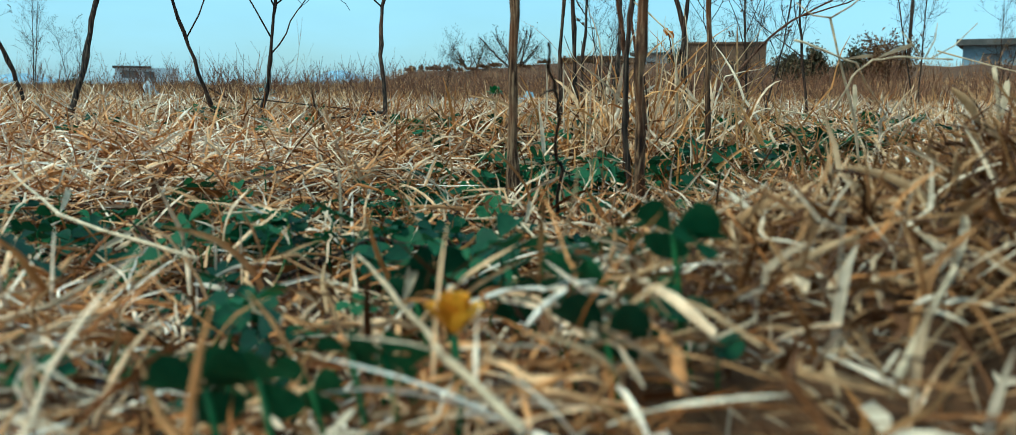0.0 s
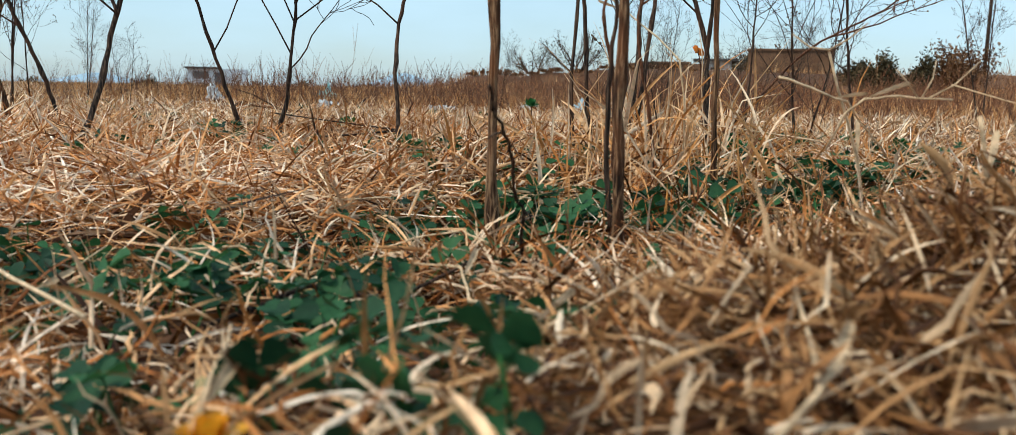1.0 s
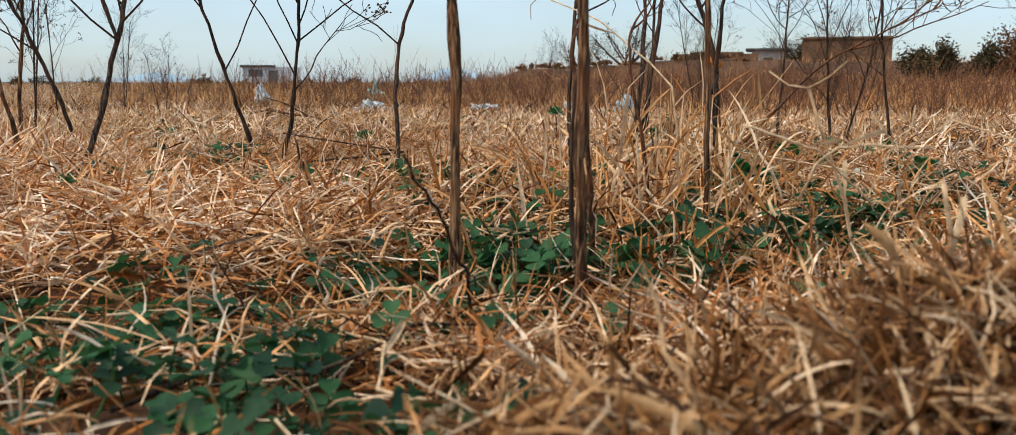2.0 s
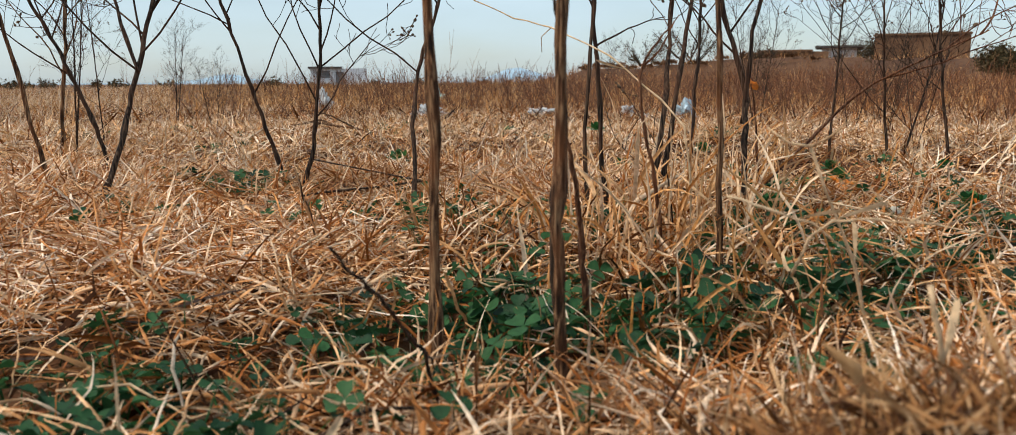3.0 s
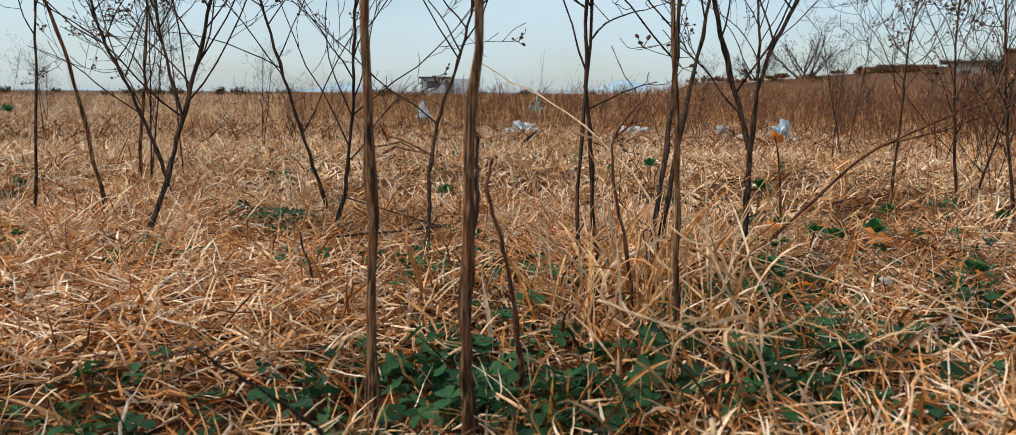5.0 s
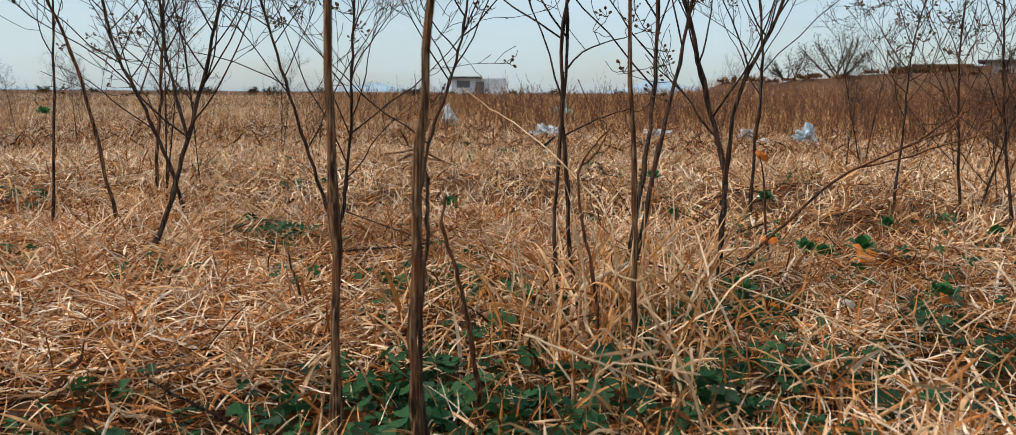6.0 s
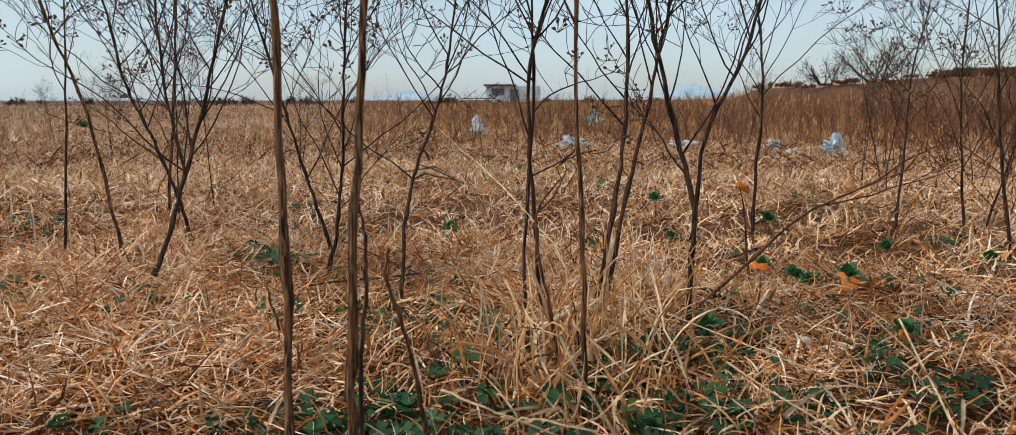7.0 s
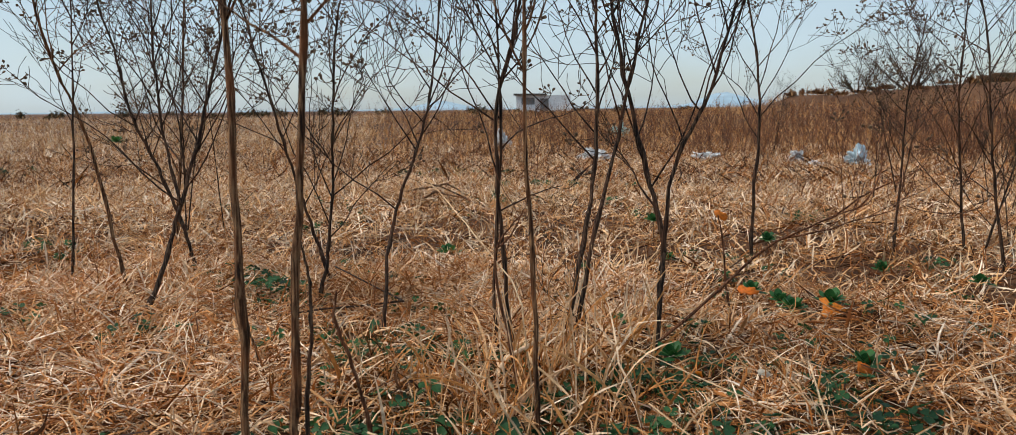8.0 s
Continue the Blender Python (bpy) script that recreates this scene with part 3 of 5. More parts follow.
def dry_weed(label, base, stems, seed, seeds=26, group="dry weeds"):
    """A dead branching weed. stems: (material, radius, control points, side branches), control points as metres to the right of,
    away from and above the base; side branches as (share of the stem, degrees right of upright, degrees away, length, rise)."""
    rng = random.Random(seed)
    z0 = float(soil_at(base[0], base[1]))
    w = thing("dry_weed", label, "weed", (base[0], base[1], z0), group)
    ends = []
    for material, radius, ctrl, sides in stems:
        radius = radius * (0.82 if material == DARKBARK else 1.0)
        pts = [RIGHT * (u + rng.uniform(-1, 1) * 0.0022) + AWAY * a + Vector((0, 0, h - z0)) for u, a, h in ctrl]
        fine = []
        for i in range(len(pts) - 1):
            p0, p1, p2, p3 = pts[max(i - 1, 0)], pts[i], pts[i + 1], pts[min(i + 2, len(pts) - 1)]
            for k in range(6):
                t = k / 6
                fine.append(0.5 * (2 * p1 + (p2 - p0) * t + (2 * p0 - 5 * p1 + 4 * p2 - p3) * t * t + (3 * p1 - p0 - 3 * p2 + p3) * t ** 3))
        fine.append(pts[-1])
        fine = [p + Vector((rng.uniform(-1, 1), rng.uniform(-1, 1), 0)) * radius * 0.5 for p in fine]
        n = len(fine)
        radii = [radius * (1.1 - 0.8 * i / n) * (1.28 if i % 5 == 3 else 1) * rng.uniform(0.88, 1.1) for i in range(n)]
        b = Bundle()
        b.tube(fine, radii, 12, False, [rng.uniform(-0.16, 0.16) for _ in range(12)])
        part_mesh("stem", b.mesh("stem", material), w)
        top_tips = []
        for share, right, away, length, rise in sides:
            p, d = at_share(fine, share)
            aim = Vector((0, 0, math.cos(radians(right)) * math.cos(radians(away)))) + RIGHT * math.sin(radians(right)) + AWAY * math.sin(radians(away))
            q = arc(p, aim, length, rise, rng, 8, 0.075)
            r = max(radius * 0.42 * (1.1 - 0.6 * share), 0.0006)
            bb, tips = Bundle(), []
            bb.tube(q, [r * (1.1 - 0.085 * i) for i in range(len(q))], 5)
            twigs(bb, tips, q, r * 0.7, rng, 1 if length > 0.07 else 0)
            part_mesh("branch", bb.mesh("branch", material), w)
            tips.append(q[-1])
            top_tips += tips
        ends += top_tips
    rng.shuffle(ends)
    ends.sort(key=lambda e: e.z > 0.36)
    for e in ends[:int(seeds * 1.5)]:
        s = part_mesh("seed_head", rng.choice(SEEDS), w)
        s.location = e
        s.rotation_euler = (rng.uniform(-0.6, 0.6), rng.uniform(-0.6, 0.6), rng.uniform(0, 6.3))
        k = rng.uniform(0.75, 1.25)
        s.scale = (k, k, k)
    return w


def crown(first, count, rng_seed, longest=0.16, spread=38):
    """Side branches up a stem, alternating right and left."""
    count, first = int(count * 1.5), first * 0.84
    rng = random.Random(rng_seed)
    out = []
    for i in range(count):
        sgn = 1 if i % 2 else -1
        s = first + (0.99 - first) * i / count
        out.append((s, sgn * rng.uniform(0.5, 1.1) * spread, rng.uniform(-35, 35), longest * rng.uniform(0.55, 1.0) * (1.1 - 0.45 * s), rng.uniform(0.1, 0.5)))
    return out


# two tall brown stalks beside the clover hollow
dry_weed("tall straight brown weed stalk standing in clover", (0.026, 0.377),
         [(BARK, 0.0021, [(0, 0, 0.0), (-0.001, 0.002, 0.09), (-0.003, 0.006, 0.20), (-0.006, 0.012, 0.34), (-0.006, 0.02, 0.50)], crown(0.68, 10, 1, 0.18))], 21, 22)
dry_weed("tall brown weed stalk with a broken dark side stem", (0.075, 0.355),
         [(BARK, 0.0022, [(-0.001, 0, 0.0), (0.0005, 0.001, 0.07), (0.0025, 0.003, 0.14), (0.0055, 0.006, 0.24), (0.0085, 0.008, 0.34), (0.013, 0.01, 0.52)], crown(0.70, 10, 2, 0.18)),
          (DARKBARK, 0.0014, [(0.004, 0.012, 0.0), (0.002, 0.014, 0.07), (0.0035, 0.0155, 0.12), (0.002, 0.016, 0.14), (-0.001, 0.016, 0.158)], [])], 22, 22)
dry_weed("slender reddish weed stem bent towards a stalk", (0.071, 0.418),
         [(REDBARK, 0.0013, [(0.006, 0.002, 0.0), (-0.001, -0.008, 0.05), (-0.0064, -0.0168, 0.09), (-0.010, -0.022, 0.118), (-0.011, -0.024, 0.132)], [])], 23, 0)
dry_weed("thin straw-brown weed stalk rising from dry grass", (0.125, 0.484),
         [(BARK, 0.0014, [(0, 0, 0.0), (-0.001, 0.002, 0.1), (-0.003, 0.005, 0.22), (-0.006, 0.01, 0.36), (-0.004, 0.012, 0.46)], crown(0.62, 9, 3, 0.14))], 24, 20)
dry_weed("reddish bent weed stem among tall dry blades", (0.098, 0.520),
         [(REDBARK, 0.0011, [(0, 0, 0.01), (-0.003, 0, 0.06), (-0.012, 0.0, 0.11), (-0.010, 0, 0.135), (0.002, 0, 0.155)], [(0.75, 45, 0, 0.03, 0.3)]),
          (DARKBARK, 0.0010, [(0.012, 0.02, 0.01), (0.013, 0.02, 0.05), (0.010, 0.02, 0.085)], [])], 25, 0)
# clump behind the tufts
dry_weed("dark forked weed with a snapped side shoot", (0.065, 0.587),
         [(DARKBARK, 0.0019, [(0, 0, 0.01), (-0.005, 0, 0.09), (-0.010, 0, 0.16), (-0.012, 0, 0.215), (0.004, 0, 0.27), (0.016, 0, 0.36), (0.02, 0, 0.44)],
           [(0.30, 48, 5, 0.045, 0.0), (0.47, -58, 10, 0.14, 0.35), (0.55, 34, 10, 0.16, 0.15)] + crown(0.66, 8, 4, 0.15)),
          (DARKBARK, 0.0015, [(-0.012, 0.004, 0.01), (-0.014, 0.004, 0.10), (-0.010, 0.002, 0.20), (-0.014, 0, 0.30), (-0.03, 0, 0.40)], crown(0.5, 8, 5, 0.15))], 26, 34)
dry_weed("dark slanting weed with two long stems", (0.080, 0.615),
         [(DARKBARK, 0.0021, [(0, 0, 0.01), (0.014, 0.01, 0.10), (0.024, 0.03, 0.16), (0.030, 0.04, 0.23), (0.030, 0.05, 0.31), (0.035, 0.06, 0.42)],
           [(0.45, -42, 0, 0.19, 0.15)] + crown(0.6, 9, 6, 0.16)),
          (DARKBARK, 0.0019, [(0.006, 0.004, 0.01), (0.022, 0.012, 0.11), (0.038, 0.03, 0.18), (0.055, 0.04, 0.26), (0.075, 0.05, 0.34), (0.085, 0.06, 0.42)], crown(0.55, 8, 7, 0.16))], 27, 40)
dry_weed("dark weed branching low with a long drooping limb", (0.142, 0.645),
         [(DARKBARK, 0.0025, [(0, 0, 0.02), (0.004, 0.01, 0.075), (0.006, 0.02, 0.12), (-0.004, 0.03, 0.17), (-0.022, 0.04, 0.25), (-0.036, 0.05, 0.33), (-0.04, 0.06, 0.42)],
           [(0.09, -58, 0, 0.075, 0.25)] + crown(0.5, 9, 8, 0.16)),
          (DARKBARK, 0.0018, [(0.006, 0.018, 0.10), (0.014, 0.02, 0.17), (0.036, 0.025, 0.225), (0.060, 0.03, 0.30), (0.085, 0.03, 0.40)], crown(0.4, 9, 9, 0.16)),
          (REDBARK, 0.0010, [(0.003, 0, 0.055), (0.036, 0.0, 0.085), (0.070, -0.006, 0.118), (0.095, -0.03, 0.138), (0.118, -0.055, 0.155)],
           [(0.62, 72, -15, 0.085, 0.1), (0.8, 60, 0, 0.07, 0.3), (0.95, 45, 0, 0.05, 0.3)])], 28, 46)
dry_weed("thin reddish twig weed with an orange petal", (0.165, 0.80),
         [(REDBARK, 0.0010, [(0, 0, 0.01), (-0.008, 0, 0.06), (-0.014, 0.0, 0.10), (-0.016, 0, 0.125)], [])], 29, 0)
# the forked weed seen between the stalks
dry_weed("dark weed with a fork at knee-high grass", (-0.068, 0.625),
         [(DARKBARK, 0.0019, [(0, 0, 0.02), (0.000, 0.02, 0.09), (0.006, 0.04, 0.135), (0.018, 0.05, 0.18), (0.032, 0.06, 0.235), (0.04, 0.07, 0.33), (0.036, 0.08, 0.42)],
           [(0.33, -46, 5, 0.16, 0.35), (0.52, -30, 20, 0.10, 0.2), (0.62, 35, 0, 0.10, 0.3)] + crown(0.6, 9, 10, 0.15))], 30, 34)
# the pair of weeds with a V of stems
dry_weed("dark leaning weed with wiry forked branches", (-0.246, 0.796),
         [(DARKBARK, 0.0021, [(0, 0, 0.03), (-0.022, 0, 0.10), (-0.045, 0.0, 0.17), (-0.068, 0, 0.25), (-0.09, 0, 0.34), (-0.10, 0, 0.44)],
           [(0.25, 30, 0, 0.20, 0.1), (0.42, -50, 10, 0.15, 0.3)] + crown(0.48, 10, 11, 0.18))], 31, 40)
dry_weed("dark upright weed with many wiry branches", (-0.183, 0.690),
         [(DARKBARK, 0.0019, [(0, 0, 0.03), (0.011, 0, 0.08), (0.017, 0.0, 0.13), (0.017, 0, 0.19), (0.024, 0, 0.27), (0.038, 0, 0.36), (0.045, 0, 0.44)],
           [(0.28, -40, 10, 0.20, 0.1), (0.36, 42, 0, 0.17, 0.2), (0.24, 50, 20, 0.10, 0.2)] + crown(0.42, 10, 12, 0.17))], 32, 44)
# the thicket of stems beyond the matted rise
dry_weed("thin straight weed stem without branches low down", (-0.472, 0.660),
         [(DARKBARK, 0.0015, [(0, 0, 0.03), (0.002, 0.01, 0.12), (0.002, 0.02, 0.22), (0.004, 0.03, 0.33), (0.0, 0.03, 0.42)], crown(0.55, 6, 13, 0.1))], 33, 12)
dry_weed("leaning brown weed stem with small side twigs", (-0.357, 0.637),
         [(BARK, 0.0016, [(0, 0, 0.03), (-0.016, 0, 0.11), (-0.034, 0.0, 0.19), (-0.054, -0.02, 0.27), (-0.074, -0.02, 0.36), (-0.085, -0.02, 0.43)],
           [(0.55, 40, 10, 0.07, 0.3), (0.7, -62, 0, 0.14, 0.2)] + crown(0.62, 6, 14, 0.12))], 34, 20)
dry_weed("thick-based brown weed fanning into many branches", (-0.278, 0.590),
         [(DARKBARK, 0.0024, [(-0.006, -0.01, 0.04), (0.008, 0.005, 0.08), (0.018, 0.02, 0.13), (0.028, 0.04, 0.19), (0.045, 0.06, 0.27), (0.065, 0.07, 0.36), (0.07, 0.08, 0.43)],
           [(0.40, -12, 20, 0.20, 0.2), (0.46, 30, 0, 0.18, 0.2)] + crown(0.42, 12, 15, 0.20)),
          (DARKBARK, 0.0015, [(0.020, 0.02, 0.135), (0.006, 0.03, 0.19), (-0.006, 0.04, 0.26), (-0.012, 0.05, 0.34), (-0.02, 0.06, 0.44)], crown(0.3, 11, 16, 0.18))], 35, 60)
dry_weed("dark weed slanting over with one long side limb", (-0.401, 0.760),
         [(DARKBARK, 0.0023, [(0, 0, 0.03), (-0.012, 0, 0.08), (-0.030, 0.0, 0.13), (-0.049, 0, 0.175), (-0.066, 0, 0.215), (-0.080, 0, 0.28), (-0.10, 0, 0.36), (-0.11, 0, 0.43)],
           [(0.52, -62, -5, 0.26, 0.12), (0.30, -50, 10, 0.14, 0.3), (0.40, 30, 15, 0.18, 0.2)] + crown(0.5, 10, 17, 0.18))], 36, 44)
dry_weed("straight brown weed stem with wiry upper branches", (-0.542, 0.863),
         [(BARK, 0.0021, [(0, 0, 0.03), (0.005, 0, 0.10), (0.014, 0.0, 0.18), (0.022, 0, 0.28), (0.030, 0, 0.38), (0.034, 0, 0.46)], crown(0.35, 10, 47, 0.17))], 47, 30)
# farther weeds to the other side
dry_weed("dark slim weed with a wide forked top", (0.094, 1.22),
         [(DARKBARK, 0.0026, [(0, 0, 0.0), (0.004, 0, 0.10), (0.008, 0.0, 0.19), (0.0, 0, 0.28), (-0.016, 0, 0.38), (-0.02, 0, 0.48)],
           [(0.42, 38, 0, 0.26, 0.15), (0.36, -38, 10, 0.14, 0.2), (0.5, 15, 10, 0.2, 0.2)] + crown(0.5, 8, 18, 0.2))], 37, 30)
dry_weed("dark weed with thin drooping side twigs", (0.382, 1.134),
         [(DARKBARK, 0.0019, [(0, 0, 0.0), (-0.016, 0, 0.10), (-0.028, 0.0, 0.18), (-0.034, 0, 0.28), (-0.06, 0, 0.38), (-0.07, 0, 0.48)], crown(0.28, 12, 19, 0.20))], 38, 34)
dry_weed("dark bushy weed with curled dry tips", (0.345, 1.297),
         [(DARKBARK, 0.0019, [(0, 0, 0.0), (-0.012, 0, 0.12), (-0.018, 0.0, 0.24), (-0.012, 0, 0.38), (-0.02, 0, 0.50)], crown(0.22, 13, 20, 0.22)),
          (DARKBARK, 0.0018, [(0.01, 0, 0.0), (0.05, 0, 0.14), (0.07, 0.0, 0.28)], crown(0.3, 6, 40, 0.14))], 39, 36)
dry_weed("tall seeding weed with round dry heads", (0.262, 1.236),
         [(DARKBARK, 0.0019, [(0, 0, 0.0), (0.004, 0, 0.12), (0.012, 0.0, 0.22), (0.03, 0, 0.32)], crown(0.5, 8, 41, 0.16, 50))], 40, 46)


def weed_variant(seed, height, label):
    rng = random.Random(seed)
    stems = []
    for k in range(rng.randint(1, 2)):
        u, a = rng.uniform(-0.01, 0.01), rng.uniform(-0.01, 0.01)
        lean, way = rng.uniform(-0.3, 0.3), rng.uniform(-0.2, 0.2)
        ctrl = [(u + lean * h * height, a + way * h * height, h * height) for h in (0.0, 0.3, 0.6, 0.85, 1.0)]
        stems.append((DARKBARK, rng.uniform(0.0016, 0.0023), ctrl, crown(0.3, 8, seed + k, 0.17)))
    return dry_weed(label, (0, 0), stems, seed, 16, "dry weeds of the middle field")


VARIANTS = [weed_variant(60, 0.44, "dark dry weed standing in the far grass"), weed_variant(61, 0.36, "short dark dry weed in the far grass"),
            weed_variant(62, 0.5, "tall wiry dry weed in the far grass"), weed_variant(63, 0.4, "brown branching dry weed in the far grass")]
rng = random.Random(5)
spots = [(-0.519, 0.852), (0.393, 1.4), (-0.59, 0.991), (0.414, 1.737), (-0.805, 1.453), (-0.748, 1.491), (0.323, 1.872), (0.193, 1.889), (0.4, 2.057), (0.471, 2.069)]
while len(spots) < 30:
    r, az = 2.3 * (8.0 / 2.3) ** rng.random(), radians(rng.uniform(-62, 34))
    x, y = 0.1 + r * math.sin(az), r * math.cos(az)
    # the open strip beside the logs stays bare
    if -46 < math.degrees(az) < -4 and r < 4.2 or any(math.hypot(x - a, y - b) < 0.16 for a, b in spots):
        continue
    spots.append((x, y))
for i, (x, y) in enumerate(spots):
    m = Matrix.Translation((x, y, float(soil_at(x, y)))) @ Matrix.Rotation(rng.uniform(0, 6.28), 4, "Z")
    if i < 4:
        VARIANTS[i].matrix_basis = m @ Matrix.Diagonal((0.46, 0.46, 0.46, 1))
    else:
        s = rng.uniform(0.36, 0.5) if i < 10 else rng.uniform(0.55, 0.95)
        c = copy_thing(VARIANTS[i % 4], m)
        c.scale = (s, s, s)


def far_twigs():
    """The brown haze of dead weed stems towards the horizon, joined."""
    rng = random.Random(8)
    b = Bundle()
    for _ in range(3600):
        r, az = (4.2 * (62 / 4.2) ** rng.random() if rng.random() < 0.95 else rng.uniform(2.8, 4.2)), radians(rng.uniform(-66, 40))
        x, y = r * math.sin(az), r * math.cos(az)
        if az < radians(-34) and rng.random() < 0.7:
            continue
        p = Vector((x, y, float(soil_at(x, y))))
        h = rng.uniform(0.10, 0.30) * (0.8 if rng.random() < 0.8 else 1.35) * min(1.5, 0.5 + r / 14)
        rad = 0.0006 + 0.00013 * r
        q = arc(p, (rng.uniform(-0.5, 0.5), rng.uniform(-0.5, 0.5), 1), h, 0.1, rng, 3, 0.08)
        b.tube(q, [rad, rad * 0.9, rad * 0.7, rad * 0.4], 3)
        for _ in range(rng.randint(2, 4)):
            s, d = at_share(q, rng.uniform(0.25, 0.9))
            t = arc(s, (rng.uniform(-0.8, 0.8), rng.uniform(-0.8, 0.8), 1), h * rng.uniform(0.2, 0.5), 0.2, rng, 1, 0.05)
            b.tube(t, [rad * 0.6, rad * 0.45], 3)
    tagged(new("far_weeds", b.mesh("far_weeds", FARSTEM, False)), "thicket of reddish brown dead weeds across the far field", "weeds", kind="stuff")



def bank_twigs():
    """Dark brown weeds crowding the ground before the bank."""
    rng = random.Random(18)
    b = Bundle()
    for _ in range(2600):
        r, az = 4.15 * (29 / 4.15) ** (rng.random() ** 1.3), radians(rng.triangular(-34, 40, 8))
        x, y = r * math.sin(az), r * math.cos(az)
        h = rng.uniform(0.10, 0.30) * min(1.0, 0.65 + r / 20)
        rad = 0.0009 + 0.00022 * r
        q = arc((x, y, float(soil_at(x, y))), (rng.uniform(-0.4, 0.4), rng.uniform(-0.4, 0.4), 1), h, 0.1, rng, 2, 0.06)
        b.tube(q, [rad, rad * 0.85, rad * 0.5], 3)
        for _ in range(rng.randint(3, 6)):
            s, d = at_share(q, rng.uniform(0.15, 0.9))
            t = arc(s, (rng.uniform(-1.2, 1.2), rng.uniform(-1.2, 1.2), 1), h * rng.uniform(0.25, 0.5), 0.2, rng, 1, 0.05)
            b.tube(t, [rad * 0.6, rad * 0.4], 3)
    tagged(new("bank_weeds", b.mesh("bank_weeds", REDBARK, False)), "dense dark brown dead weeds before the bank", "weeds", kind="stuff")


far_twigs()
bank_twigs()

# ---- clover ----


def leaflet(width, length, fold):
    """Outline of one heart-shaped leaflet, folded along its rib."""
    rows = [(0.0, 0.0), (0.30, 0.62), (0.62, 0.98), (0.86, 0.86), (0.97, 0.42)]
    v = [Vector((0, 0, 0))]
    for t, w in rows[1:]:
        v += [Vector((-w * width / 2, t * length, fold * w * length)), Vector((0, t * length * (0.96 if t > 0.9 else 1), 0)), Vector((w * width / 2, t * length, fold * w * length))]
    f = [(0, 2, 1), (0, 3, 2)]
    for i in range(3):
        a = 1 + 3 * i
        f += [(a, a + 1, a + 4, a + 3), (a + 1, a + 2, a + 5, a + 4)]
    return v, f


def clover_leaf_mesh(seed):
    rng = random.Random(seed)
    b = Bundle()
    for k in range(3):
        v, f = leaflet(rng.uniform(0.0062, 0.0078), rng.uniform(0.0062, 0.0076), rng.uniform(0.10, 0.32))
        m = Matrix.Rotation(radians(120 * k + rng.uniform(-9, 9)), 4, "Z") @ Matrix.Rotation(radians(rng.uniform(-18, 12)), 4, "X")
        b.sheet([m @ p for p in v], f)
        if k:
            b.f = [tuple(0 if i == 13 * k else i for i in q) for q in b.f]
    return b.mesh("leaf", CLOVER, True)


LEAVES = [clover_leaf_mesh(k) for k in range(7)]


def petiole_mesh(seed):
    rng = random.Random(seed)
    b = Bundle()
    d = Vector((rng.uniform(-0.4, 0.4), rng.uniform(-0.4, 0.4), -1)).normalized()
    b.tube([(0, 0, 0), d * 0.008, d * 0.017 + Vector((0.002, 0, 0))], [0.0003, 0.0004, 0.0004], 4)
    return b.mesh("petiole", SEEDLING)


PETIOLES = [petiole_mesh(k) for k in range(3)]


def clover_plant(x, y, lift, count, size, rng, label):
    z = float(soil_at(x, y))
    c = thing("clover_plant", label, "clover", (x, y, z), "clover plants in the grass")
    for _ in range(count):
        leaf = part_mesh("leaf", rng.choice(LEAVES), c)
        a, r = rng.uniform(0, 6.28), 0.021 * math.sqrt(rng.random())
        leaf.location = (r * math.cos(a), r * math.sin(a), lift + rng.uniform(0.009, 0.024))
        leaf.rotation_euler = (rng.gauss(-0.30, 0.30), rng.gauss(0, 0.30), rng.uniform(0, 6.28))
        s = size * rng.uniform(0.6, 1.2)
        leaf.scale = (s, s, s)
        part_mesh("petiole", rng.choice(PETIOLES), leaf)
    return c


rng = random.Random(77)
for px, py, pr in CLOVER_PATCHES:
    for _ in range(max(4, int(pr * 150))):
        a, r = rng.uniform(0, 6.28), pr * math.sqrt(rng.random())
        clover_plant(px + r * math.cos(a), py + r * math.sin(a), 0.0, rng.randint(4, 7), 0.85 if py < 0.29 else 0.95 if py < 0.5 else 0.75, rng, "low dark green clover growing through dry grass")
for x, y in [(0.102, 0.999), (0.209, 0.996), (0.311, 1.004), (0.096, 0.848), (0.277, 0.65), (0.29, 1.416), (0.128, 1.41), (0.122, 1.039), (-0.0, 0.805), (0.322, 0.81), (0.192, 0.891)]:
    for _ in range(2):
        clover_plant(x + rng.uniform(-0.03, 0.03), y + rng.uniform(-0.025, 0.025), 0.0, rng.randint(3, 5), 0.75, rng, "low dark green clover half hidden in dry grass")
for _ in range(32):
    r, az = rng.uniform(0.55, 1.7), radians(rng.uniform(-56, 12))
    x, y = 0.12 + r * math.sin(az), r * math.cos(az)
    for _ in range(rng.randint(1, 3)):
        clover_plant(x + rng.uniform(-0.04, 0.04), y + rng.uniform(-0.025, 0.025), 0.003, rng.randint(4, 6), 0.8, rng, "small green clover half hidden in dry grass")
for _ in range(16):
    clover_plant(rng.uniform(-1.55, -1.0), rng.uniform(2.5, 2.85), 0.006, rng.randint(4, 6), 2.3, rng, "low green weed leaves beside fallen branches")
for x, y in ((-3.2, 2.46), (-0.55, 2.13)):
    for _ in range(12):
        clover_plant(x + rng.uniform(-0.16, 0.16), y + rng.uniform(-0.08, 0.08), 0.004, rng.randint(4, 6), 1.7, rng, "low green weed leaves in the open grass")
